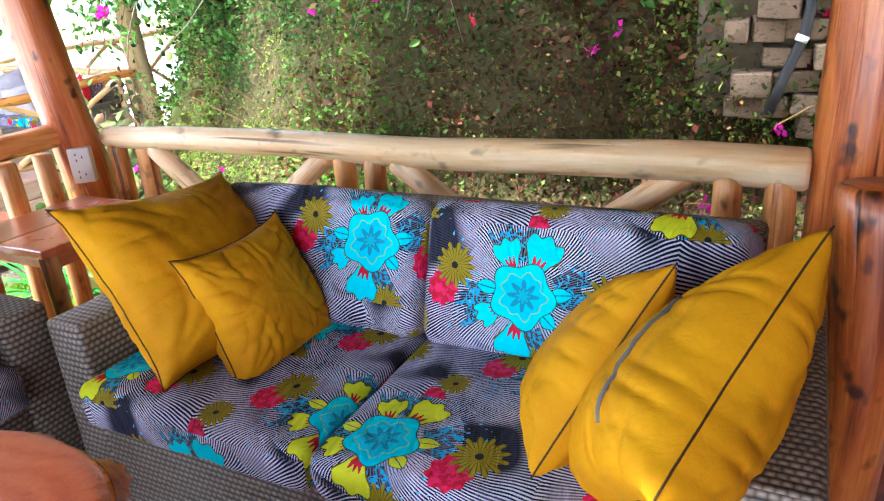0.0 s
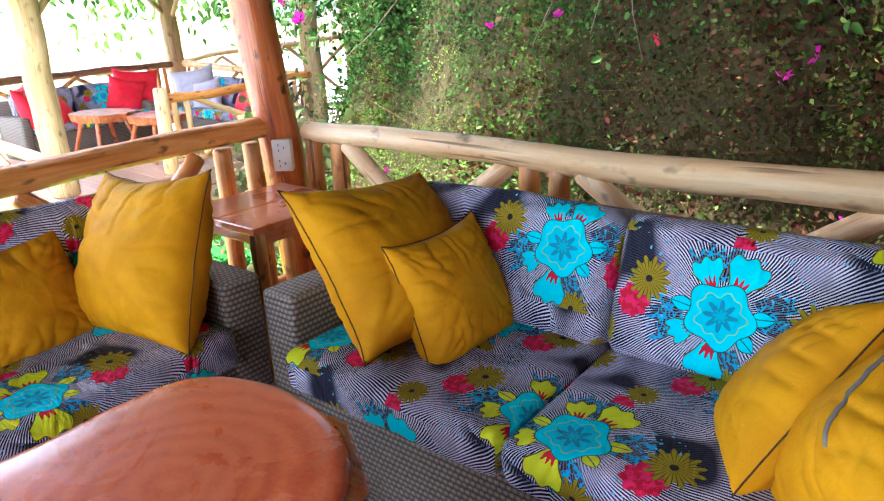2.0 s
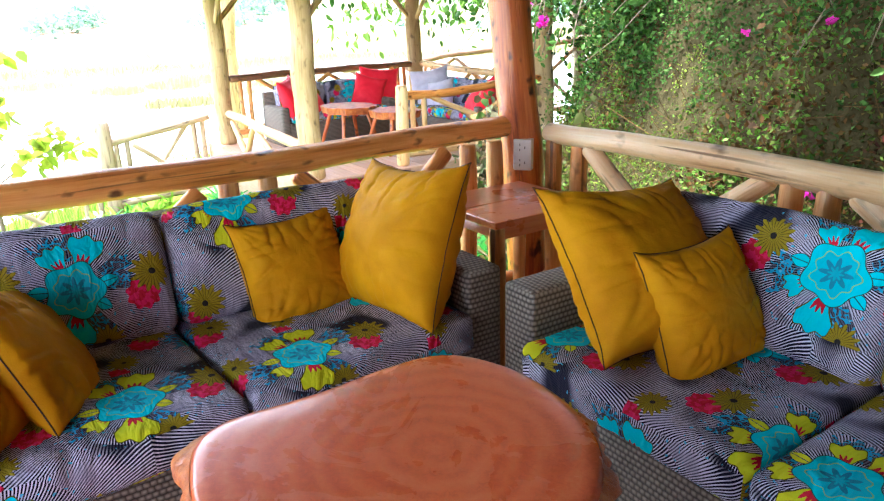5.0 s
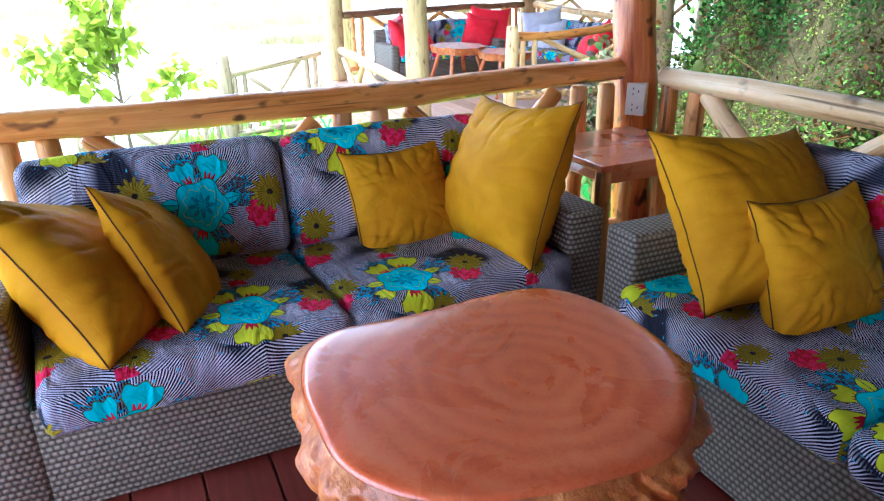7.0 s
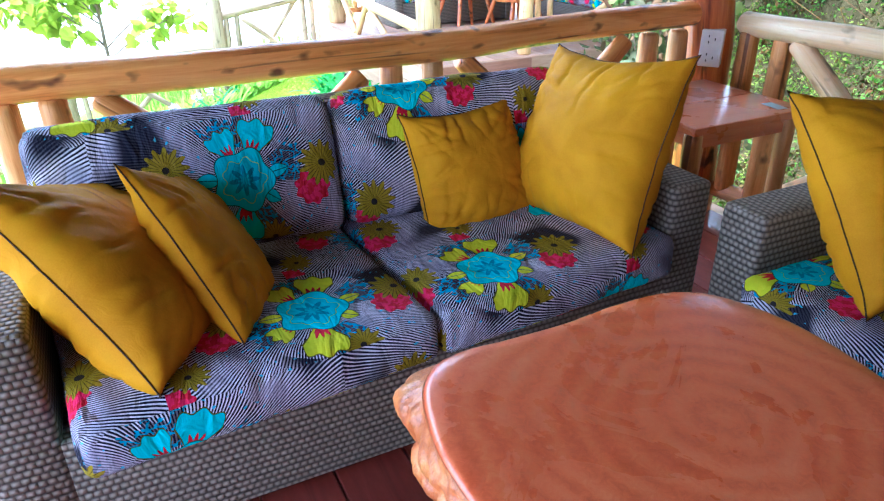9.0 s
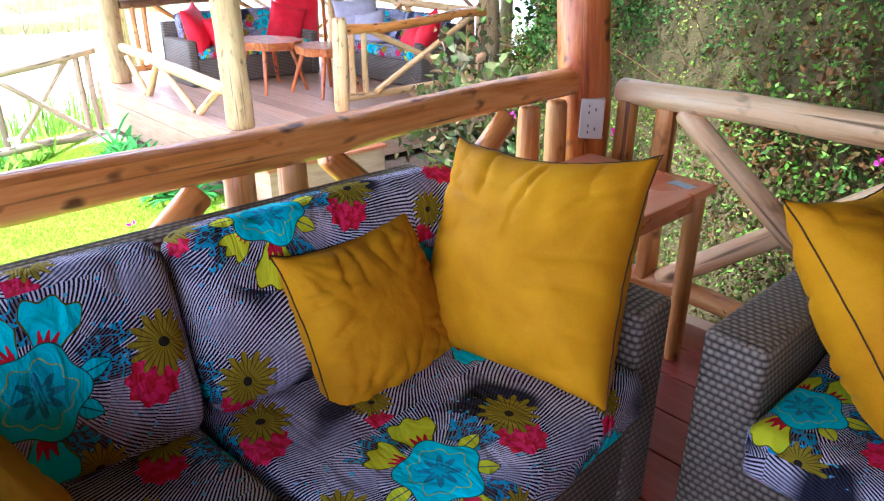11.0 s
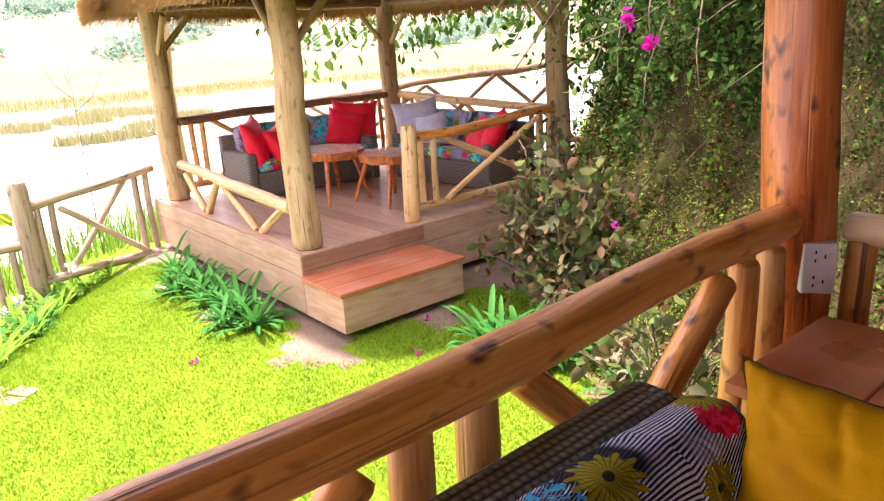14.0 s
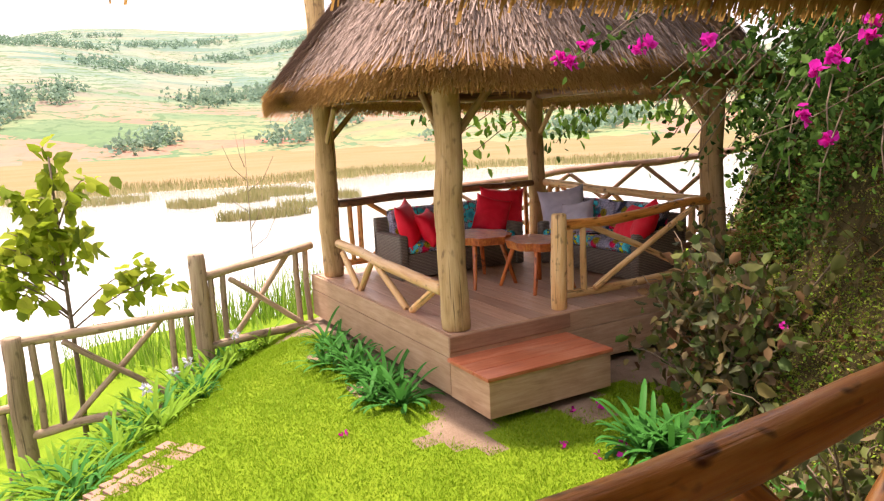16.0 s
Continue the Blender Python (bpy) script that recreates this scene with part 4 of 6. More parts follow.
# ---- stump coffee tables ----
def stump_table(cx, cy, top_z, radii, label, rot=0.0, leg=True, depth=0.17):
    """A slab cut from a trunk: smooth top, carved knobbly sides, splayed legs. radii: eight radii round the outline."""
    s = thing("stump_table", label, "coffee table", pose(cx, cy, 0, 0, 0, rot), "stump tables")
    n = 96
    k = len(radii)

    def rad(a):
        f = (a / (2 * math.pi) * k) % k
        i = int(f)
        w = f - i
        p0, p1, p2, p3 = (radii[(i + d) % k] for d in (-1, 0, 1, 2))
        return 0.5 * (2 * p1 + (p2 - p0) * w + (2 * p0 - 5 * p1 + 4 * p2 - p3) * w * w + (3 * p1 - p0 - 3 * p2 + p3) * w ** 3)
    bm = bmesh.new()
    rows = []
    for t, z in ((0.0, 0.0), (0.35, 0.0005), (0.7, 0.0), (0.9, 0.0), (0.965, -0.002), (0.99, -0.006), (1.0, -0.016)):
        row = []
        for j in range(n):
            a = 2 * math.pi * j / n
            r = rad(a) * t
            row.append(Vector((r * math.cos(a), r * math.sin(a), top_z + z + 0.002 * noise.noise((r * math.cos(a) * 6, r * math.sin(a) * 6, 1)))))
        rows.append([bm.verts.new(v) for v in row] if t else [bm.verts.new((0, 0, top_z))] * n)
    for i in range(len(rows) - 1):
        for j in range(n):
            f = [rows[i][j], rows[i + 1][j], rows[i + 1][(j + 1) % n], rows[i][(j + 1) % n]]
            if i == 0:
                f = [rows[0][0], rows[1][j], rows[1][(j + 1) % n]]
            bm.faces.new(f)
    part("table_top", bm, M_STUMP, s, "polished red-brown end grain top")
    bm = bmesh.new()
    rows = []
    nz, n2 = 30, 260
    for i in range(nz + 1):
        t = i / nz
        row = []
        for j in range(n2):
            a = 2 * math.pi * j / n2
            z = top_z - 0.012 - depth * t
            arc = a * 0.36
            q = Vector((math.cos(a) * 3.3, math.sin(a) * 3.3, z * 10))
            cell = noise.voronoi(q, distance_metric="DISTANCE", exponent=2.5)[0]
            lump = 0.050 * min(0.75, cell[1] - cell[0]) ** 0.6 - 0.012 + 0.004 * math.sin(a * 60 + z * 160 + 5 * noise.noise(q))
            lump += 0.007 * noise.noise((math.cos(a) * 11, math.sin(a) * 11, z * 34)) + 0.010 * noise.noise((math.cos(a) * 2, math.sin(a) * 2, z * 5))
            env = math.sin(min(1, t * 6) * math.pi / 2)
            r = rad(a) * (1.0 - 0.10 * t * t) + env * (lump + 0.012)
            row.append(bm.verts.new((r * math.cos(a), r * math.sin(a), z)))
        rows.append(row)
    for i in range(nz):
        for j in range(n2):
            bm.faces.new((rows[i][j], rows[i + 1][j], rows[i + 1][(j + 1) % n2], rows[i][(j + 1) % n2]))
    bm.faces.new(rows[-1][::-1])
    part("carved_side", bm, M_STUMPSIDE, s, "knobbly carved bark side")
    if leg:
        for a in (40, 130, 220, 310):
            c, d = math.cos(radians(a)), math.sin(radians(a))
            add_log("leg", (c * rad(radians(a)) * 0.70, d * rad(radians(a)) * 0.70, top_z - depth - 0.005), (c * rad(radians(a)) * 1.28, d * rad(radians(a)) * 1.28, 0.0), 0.036, 0.027, M_POST, s)
    return s


stump_table(-1.13, 0.24, 0.622, (0.329, 0.352, 0.359, 0.364, 0.365, 0.384, 0.387, 0.320, 0.287, 0.314, 0.39, 0.37, 0.353, 0.369, 0.358, 0.332), "polished tree-stump coffee table with carved bark sides")
stump_table(-0.55, 0.42, 0.47, (0.25, 0.26, 0.24, 0.255, 0.25, 0.26, 0.25, 0.24), "low round tree-stump table beside the larger one")

# ---- corner side table ----
st = thing("side_table", "small polished red wooden side table in the rail corner", "side table", pose(-2.36, 1.49, 0))
for k in range(2):
    bm = bmesh.new()
    box(bm, -0.245 + k * 0.247, -0.002 + k * 0.247, -0.265, 0.258, 0.617, 0.645, 0.004)
    part("top_board", bm, M_SIDETABLE, st, smooth=False)
for sx in (-1, 1):
    bm = bmesh.new()
    box(bm, sx * 0.20 - 0.012, sx * 0.20 + 0.012, -0.20, 0.20, 0.56, 0.615, 0.003)
    part("apron", bm, M_SIDETABLE, st, smooth=False)
    bm = bmesh.new()
    box(bm, -0.185, 0.185, sx * 0.21 - 0.012, sx * 0.21 + 0.012, 0.56, 0.615, 0.003)
    part("apron", bm, M_SIDETABLE, st, smooth=False)
    for sy in (-1, 1):
        add_log("leg", (sx * 0.205, sy * 0.215, 0.0), (sx * 0.2, sy * 0.21, 0.614), 0.027, 0.031, M_BALUSTER, st)
bm = bmesh.new()
box(bm, -0.04, 0.04, -0.022, 0.022, 0, 0.0012)
tagged(part("sticker", bm, M_LABEL, smooth=False), "small blue-grey paper sticker on the side table", "sticker").matrix_world = pose(-2.19, 1.66, 0.6455, 0, 0, -8)

# ---- double socket on the corner post ----
sock = thing("wall_socket", "white double power socket box on the red post", "socket", pose(-2.661, 1.817, 0.752, 0, 0, 37))
bm = bmesh.new()
box(bm, -0.043, 0.043, -0.022, 0.030, -0.073, 0.073, 0.005)
plate = part("cover_plate", bm, M_WHITE, sock, smooth=False)
for dz in (-0.036, 0.036):
    for dx, ddz, w, hh in ((-0.012, 0.012, 0.004, 0.009), (-0.012, -0.012, 0.004, 0.009), (0.012, 0.0, 0.004, 0.011)):
        bm = bmesh.new()
        box(bm, dx - w / 2, dx + w / 2, -0.0232, -0.0215, dz + ddz - hh / 2, dz + ddz + hh / 2)
        part("pin_slot", bm, M_BLACK, plate, "dark pin slot", smooth=False)
    bm = bmesh.new()
    box(bm, 0.022, 0.032, -0.0255, -0.0215, dz - 0.009, dz + 0.009, 0.001)
    part("switch", bm, M_WHITE, plate, smooth=False)

# ---- the second thatched shelter ----
DZ = -0.175
deck = thing("deck", "raised red-brown board deck of the thatched lawn shelter", "deck", kind="structure")
bm = bmesh.new()
box(bm, -10.15, -6.76, 2.40, 5.95, -0.62, DZ - 0.03)
part("deck_core", bm, M_FASCIA, deck, smooth=False)
for z0, z1 in ((-0.355, DZ - 0.002), (-0.68, -0.362)):
    bm = bmesh.new()
    box(bm, -6.76, -6.725, 2.37, 5.95, z0, z1, 0.004)
    part("fascia_board", bm, M_FASCIA, deck, smooth=False)
    bm = bmesh.new()
    box(bm, -10.15, -6.727, 2.365, 2.398, z0, z1, 0.004)
    part("fascia_board", bm, M_FASCIA, deck, smooth=False)
bm = bmesh.new()
box(bm, -6.735, -6.705, 2.36, 3.62, -0.315, DZ - 0.004, 0.010)
part("kick_board", bm, M_KICK, deck, "dark worn edge board above the step", smooth=False)
step = thing("step", "wide low wooden step with red boards", "step", pose(-6.42, 2.96, 0))
bm = bmesh.new()
box(bm, -0.29, 0.29, -0.60, 0.60, -0.68, -0.385, 0.004)
part("step_box", bm, M_FASCIA, step, smooth=False)
for k in range(3):
    bm = bmesh.new()
    box(bm, -0.305 + k * 0.204, -0.105 + k * 0.204, -0.62, 0.62, -0.383, -0.352, 0.004)
    part("tread_board", bm, M_STEP, step, smooth=False)

p2_roof = thing("roof", "grey-brown thatched hip roof of the lawn shelter", "roof", kind="structure")
thatch(p2_roof, -10.35, -6.30, 1.85, 6.35, 1.78, 4.15, 0.17, 130000, 34000, 11, M_UNDER)
P2_POSTS = ((-6.88, 2.52), (-9.85, 2.55), (-9.85, 5.65), (-6.98, 5.80))
for i, (x, y) in enumerate(P2_POSTS):
    p = thing("post", "weathered tan log post of the lawn shelter", "post", pose(x, y, DZ), "lawn shelter posts")
    add_log("log", (0, 0, 0), (-0.02, 0.0, 2.2), 0.125, 0.11, M_OLDPOLE, p, 0.02, sides=18)
    cx, cy = (1 if x < -8 else -1), (1 if y < 4 else -1)
    add_log("bracket", (cx * 0.07, 0, 1.60), (cx * 0.42, 0, 1.98), 0.035, 0.032, M_OLDPOLE, p)
    add_log("bracket", (0, cy * 0.07, 1.60), (0, cy * 0.42, 1.98), 0.035, 0.032, M_OLDPOLE, p)
beam = thing("roof_beam", "dark log roof plate under the thatch", "beam", group="roof plates")
for a, b in ((0, 1), (1, 2), (2, 3), (3, 0)):
    (x0, y0), (x1, y1) = P2_POSTS[a], P2_POSTS[b]
    add_log("log", (x0, y0, 1.93), (x1, y1, 1.93), 0.06, 0.06, M_DARKLOG, beam)

low = thing("low_rail", "low pale log rail on short crossed struts along the deck edge", "railing")
add_log("top_rail", (-6.97, 2.47, 0.165), (-9.45, 2.50, 0.265), 0.058, 0.052, M_TANRAIL, low, 0.015)
for xa, xb in ((-7.1, -7.65), (-8.35, -7.75), (-8.45, -8.85), (-9.3, -8.95)):
    add_log("strut", (xa, 2.47, 0.16 if xa > -8 else 0.2), (xb, 2.49, DZ + 0.005), 0.034, 0.036, M_TANRAIL, low)


def x_rail(name, label, p0, p1, top0, top1, bottom, mats, ends=2, r=0.05, cross=1, pairs=True, post_r=0.0):
    """A rail panel: top and bottom log, pairs of balusters at the ends, crossed braces between."""
    rl = thing(name, label, "railing")
    a, b = Vector((*p0, 0)), Vector((*p1, 0))
    d = b - a
    at = lambda s: a + d * s
    top = lambda s: top0 + (top1 - top0) * s
    up = lambda s, z: at(s) + Vector((0, 0, z))
    add_log("top_rail", up(0, top0), up(1, top1), r, r * 0.92, mats[0], rl, 0.02)
    add_log("bottom_rail", up(0, bottom), up(1, bottom), r * 0.8, r * 0.8, mats[1], rl)
    ln = d.length
    for s in (0.13 / ln, 0.27 / ln, 1 - 0.27 / ln, 1 - 0.13 / ln) if pairs else ():
        add_log("baluster", up(s, bottom), up(s, top(s) - 0.03), r * 0.62, r * 0.6, mats[1], rl)
    s0, s1 = (0.36 / ln, 1 - 0.36 / ln) if pairs else (0.04, 0.96)
    for c in range(cross):
        q0, q1 = s0 + (s1 - s0) * c / cross, s0 + (s1 - s0) * (c + 1) / cross
        add_log("brace", up(q0, top(q0) - 0.04), up(q1, bottom + 0.03), r * 0.6, r * 0.6, mats[1], rl)
        side = Vector((d.y, -d.x, 0)).normalized() * r * 1.0
        add_log("brace", up(q0, bottom + 0.03) + side, up(q1, top(q1) - 0.04) + side, r * 0.6, r * 0.6, mats[1], rl)
    return rl


x_rail("railing", "dark log railing on the lake side of the lawn shelter", (-9.80, 2.66), (-9.80, 5.55), 0.71, 0.74, -0.02, (M_DARKLOG, M_BALUSTER), cross=2)
x_rail("railing", "pale log railing on the uphill side of the lawn shelter", (-9.75, 5.70), (-7.08, 5.78), 0.75, 0.62, -0.04, (M_TANRAIL, M_BALUSTER), cross=2)
x_rail("railing", "brown log railing beside the deck entrance", (-6.88, 3.66), (-6.95, 5.72), 0.60, 0.64, -0.06, (M_RAIL_L, M_TANRAIL), cross=1)
gate_post = thing("post", "short pale log newel post at the deck entrance", "post", pose(-6.86, 3.62, DZ))
add_log("log", (0, 0, 0), (0.0, 0.0, 0.88), 0.075, 0.07, M_TANRAIL, gate_post)

# fence down the slope
for x, y, z0, z1 in ((-10.2, 1.03, -1.60, 0.24), (-10.2, -0.86, -2.5, -0.40), (-10.2, -2.8, -3.2, -1.0)):
    p = thing("fence_post", "weathered round fence post on the grassy slope", "fence post", group="fence posts")
    add_log("log", (x, y, z0), (x, y, z1), 0.10, 0.095, M_FENCE, p)
for (ya, yb, ta, tb, ba, bb) in ((1.05, 2.42, -0.06, 0.18, -0.86, -0.82), (-0.84, 0.98, -0.49, -0.42, -1.48, -1.46), (-2.75, -0.9, -1.2, -1.15, -2.2, -2.1)):
    f = thing("fence", "weathered pole fence panel with crossed braces", "fence", group="fence panels")
    add_log("top_rail", (-10.2, ya, ta), (-10.2, yb, tb), 0.055, 0.05, M_FENCE, f, 0.02)
    add_log("bottom_rail", (-10.2, ya, ba), (-10.2, yb, bb), 0.05, 0.05, M_FENCE, f, 0.02)
    for s in (0.09, 0.19, 0.84, 0.93):
        y = ya + (yb - ya) * s
        add_log("baluster", (-10.2, y, ba + (bb - ba) * s), (-10.2, y, ta + (tb - ta) * s), 0.036, 0.034, M_FENCE, f)
    add_log("brace", (-10.17, ya + (yb - ya) * 0.24, ta - 0.03), (-10.17, ya + (yb - ya) * 0.84, bb + 0.04), 0.034, 0.034, M_FENCE, f)
    add_log("brace", (-10.24, ya + (yb - ya) * 0.24, ba + 0.04), (-10.24, ya + (yb - ya) * 0.80, tb - 0.03), 0.034, 0.034, M_FENCE, f)
# far walkway rail behind the lawn shelter
x_rail("fence", "dark pole fence along the path beyond the shelter", (-13.6, 6.2), (-8.6, 8.4), 0.45, 1.05, -0.15, (M_DARKLOG, M_DARKLOG), cross=4, r=0.055, pairs=False)

# ---- furniture on the lawn shelter's deck ----
def small_sofa(m, label):
    s = thing("sofa", label, "sofa", m, "lawn shelter sofas")
    w = 0.86
    part("base", wicker_block(-w + 0.02, w - 0.02, 0.0, 0.66, 0.02, 0.30), M_WICKER, s)
    for sx in (-1, 1):
        part("armrest", wicker_block(min(sx * w, sx * (w - 0.12)), max(sx * w, sx * (w - 0.12)), -0.02, 0.68, 0.0, 0.52, 0.03), M_WICKER, s)
    part("back_frame", wicker_block(-w, w, 0.60, 0.70, 0.02, 0.68, 0.02), M_WICKER, s)
    for k in range(2):
        bm = rounded(0.73, 0.62, 0.12, 0.04, 6, 0.01)
        moved(bm, Matrix.Translation(((k - 0.5) * 0.735, 0.28, 0.365)))
        part("seat_cushion", bm, M_FABRIC, s)
        bm = rounded(0.73, 0.36, 0.12, 0.04, 6, 0.015)
        moved(bm, pose((k - 0.5) * 0.735, 0.50, 0.60, 74, 0, 0))
        part("back_cushion", bm, M_FABRIC, s)
    return s


small_sofa(pose(-8.95, 3.88, DZ, 0, 0, 90), "grey wicker sofa with red pillows along the lake railing")
small_sofa(pose(-8.00, 4.90, DZ, 0, 0, 0), "grey wicker sofa with red and lilac pillows along the uphill railing")
RP = "bright red pillow on the wicker sofa"
for c, nrm, up, mat, lb, sz in (((-9.15, 3.25, 0.42), (0.6, 0.7, 0.3), (-0.1, -0.3, 1), M_RED, RP, 0.46), ((-9.08, 3.50, 0.36), (0.7, 0.6, 0.5), (-0.2, -0.3, 1), M_RED, RP, 0.38),
                                ((-9.35, 4.70, 0.44), (0.85, -0.35, 0.2), (0, 0.1, 1), M_RED, RP, 0.50), ((-9.28, 4.50, 0.40), (0.85, -0.35, 0.25), (0.1, 0.25, 1), M_RED, RP, 0.40),
                                ((-8.72, 5.20, 0.43), (0.7, -0.7, 0.3), (-0.35, 0.1, 1), M_LILAC, "pale lilac pillow on the wicker sofa", 0.50), ((-8.40, 5.15, 0.36), (0.3, -0.9, 0.4), (-0.3, 0.2, 1), M_LILAC, "pale lilac pillow on the wicker sofa", 0.38),
                                ((-7.55, 5.22, 0.36), (-0.2, -0.8, 0.6), (0.1, 0.4, 1), M_RED, RP, 0.42), ((-7.30, 5.15, 0.40), (-0.7, -0.6, 0.4), (0.1, 0.4, 1), M_RED, RP, 0.44)):
    pillow((c[0], c[1], c[2] + 0.03), nrm, up, sz * 1.14, lb, mat, thick=0.11, seed=c[0] * 3, group="lawn shelter pillows", n=22, seam=False)
for x, y, rr, zt in ((-8.35, 3.70, 0.33, 0.37), (-7.72, 4.02, 0.30, 0.34)):
    s = thing("slab_table", "small live-edge slab table on splayed red legs", "table", pose(x, y, DZ), "slab tables")
    bm = bmesh.new()
    n = 28
    top = [bm.verts.new((math.cos(2 * math.pi * j / n) * rr * 1.25 * (1 + 0.08 * math.sin(j * 2.3)), math.sin(2 * math.pi * j / n) * rr * (1 + 0.08 * math.cos(j * 1.7)), zt - DZ)) for j in range(n)]
    bot = [bm.verts.new((v.co.x * 0.93, v.co.y * 0.93, zt - DZ - 0.085)) for v in top]
    bm.faces.new(top)
    bm.faces.new(bot[::-1])
    for j in range(n):
        bm.faces.new((top[j], bot[j], bot[(j + 1) % n], top[(j + 1) % n]))
    part("slab", bm, M_STUMPSIDE, s, "slab with carved bark edge", smooth=False)
    for sx in (-1, 1):
        for sy in (-1, 1):
            add_log("leg", (sx * rr * 0.6, sy * rr * 0.5, zt - DZ - 0.08), (sx * rr * 0.98, sy * rr * 0.85, 0), 0.028, 0.02, M_POST, s)


# ---- planting ----
RNG = np.random.default_rng(21)


def leaves(P, N, size, spread=0.8, aspect=0.55, droop=0.15):
    """Folded diamond leaves at points P with general facing N: an array of quads."""
    n = len(P)
    d = RNG.normal(0, 1, (n, 3))
    d = d / np.linalg.norm(d, axis=1, keepdims=True)
    ax = N * (1 - spread) + d * spread
    ax[:, 2] -= droop
    ax /= np.linalg.norm(ax, axis=1, keepdims=True) + 1e-9
    sd = np.cross(ax, RNG.normal(0, 1, (n, 3)))
    sd /= np.linalg.norm(sd, axis=1, keepdims=True) + 1e-9
    nrm = np.cross(ax, sd)
    s = np.asarray(size) * RNG.uniform(0.6, 1.35, n)
    L, Wd = ax * s[:, None], sd * (s * aspect * 0.5)[:, None]
    lift = nrm * (s * 0.10)[:, None]
    if np.ndim(size) == 0 and size >= 0.05 and size < 1:
        a, c = P + L * 0.28, P + L * 0.66
        dip = nrm * (s * 0.12)[:, None]
        return np.stack([P, a + Wd * 0.95 + lift, c + Wd * 0.85 + lift, P + L - dip, c - Wd * 0.85 + lift, a - Wd * 0.95 + lift], 1)
    mid = P + L * 0.45
    return np.stack([P, mid + Wd + lift, P + L, mid - Wd + lift], 1)


def stuff(name, label, category, V, mat):
    return tagged(quads(name, V, mat), label, category, kind="stuff")


def bank_points(n, x0, x1, b0, b1, lift=0.10):
    x = RNG.uniform(x0, x1, n)
    b = RNG.uniform(b0, b1, n)
    y = foot_line(x) + b
    z = ground_z(x, y)
    N = np.stack([0 * x, -0.75 + 0 * x, 0.66 + 0 * x], -1)
    clump = 0.5 + 0.5 * np.sin(x * 6.1 + 2.3 * np.sin(b * 5.2)) * np.cos(b * 7.3 + 1.7 * np.sin(x * 4.1))
    off = RNG.exponential(lift, n) * (0.20 + 1.9 * clump ** 1.6) - 0.02
    return np.stack([x, y, z], -1) + N * off[:, None], N, x, b


P, N, x, b = bank_points(310000, -10.5, 2.2, -0.12, 3.0)
pick = RNG.uniform(0, 1, len(x))
patch = np.sin(x * 2.3 + 1.1 * np.sin(b * 2.1)) * np.cos(b * 2.7 + x)
red = (x > -1.5 - 0.4 * b) & (pick < 0.42)
bright = ~red & (((x < -2.2) & (x > -7.5) & (b < 1.15 + 0.35 * patch) & (pick < 0.58)) | ((b < 0.9) & (pick < 0.16)))
dry = ~red & ~bright & (pick > 0.80 - 0.14 * patch)
# Dark leaves prevail on the upper bank, putting its shade into the colour.
dark = ~red & ~bright & ~dry & ((b > 1.15 + 0.3 * patch) | (pick < 0.30))
rest = ~(red | bright | dry | dark)
# a mossy, trodden stretch of the bank by the shrub
mossy = (x > -5.7) & (x < -3.3) & (b > 0.05) & (b < 1.0 + 0.25 * np.sin(x * 5)) & (RNG.uniform(0, 1, len(x)) < 0.88)
red, bright, dry, dark, rest = (a & ~mossy for a in (red, bright, dry, dark, rest))
Q = P[mossy].copy()
Q[:, 2] = ground_z(Q[:, 0], Q[:, 1]) + np.abs(RNG.normal(0, 0.018, len(Q)))
stuff("bank_moss", "olive moss and small weeds over brown earth on the bank", "moss", leaves(Q, N[mossy], np.full(len(Q), 0.024), 0.9), M_MOSS)
size = 0.025 + 0.020 * np.clip(patch, 0, 1) + 0.012 * (x < -4)
for nm, lb, msk, mat, k in (("hedge", "dense dusty green hedge leaves on the bank", rest, M_HEDGE, 1.0), ("dry_growth", "dry brown twigs and leaves in the hedge", dry, M_DRYLEAF, 1.1),
                            ("groundcover", "fresh green ground cover low on the bank", bright, M_LOWLEAF, 0.85), ("red_foliage", "dark red-brown foliage plants on the bank", red, M_REDLEAF, 1.5),
                            ("creeper_foliage", "dark green creeper leaves massed high on the bank to stand in for shade", dark, M_DARKLEAF, 1.35)):
    stuff(nm, lb, "hedge", leaves(P[msk], N[msk], size[msk] * k), mat)
# unseen tree crowns added above the bank to keep sky light off it
n = 17000
q = RNG.normal(0, 1, (n, 3))
C = np.stack([np.where(RNG.uniform(0, 1, n) < 0.68, RNG.uniform(-3.0, 3.0, n), RNG.uniform(-9.5, 3.0, n)), RNG.uniform(2.9, 6.4, n), 3.35 + 1.2 * RNG.uniform(0, 1, n) + 0.25 * np.sin(q[:, 0])], -1)
q /= np.linalg.norm(q, axis=1, keepdims=True)
gap = (C[:, 0] > -6.8) & (C[:, 0] < -3.8) & (RNG.uniform(0, 1, n) < 0.93)   # thinned so that more light reaches the bank here
C, q = C[~gap], q[~gap]
stuff("overhanging_crowns", "unseen tree crowns added over the bank to shade it", "trees", leaves(C, q, 0.26, 0.8, 0.6), M_DARKLEAF)
# thin dry stalks
n = 1500
P, N, x, b = bank_points(n, -9, 2.5, 0.1, 3.2, 0.12)
d = RNG.normal(0, 1, (n, 3)) * np.array((1, 0.5, 0.8)) + N * 0.5
d /= np.linalg.norm(d, axis=1, keepdims=True)
d *= RNG.uniform(0.12, 0.42, n)[:, None]
w = np.cross(d, N)
w *= (0.0022 / (np.linalg.norm(w, axis=1, keepdims=True) + 1e-9))
stuff("dry_stalks", "thin dry stalks tangled through the hedge", "stalks", np.stack([P - w, P + w, P + d + w, P + d - w], 1), M_DRYLEAF)


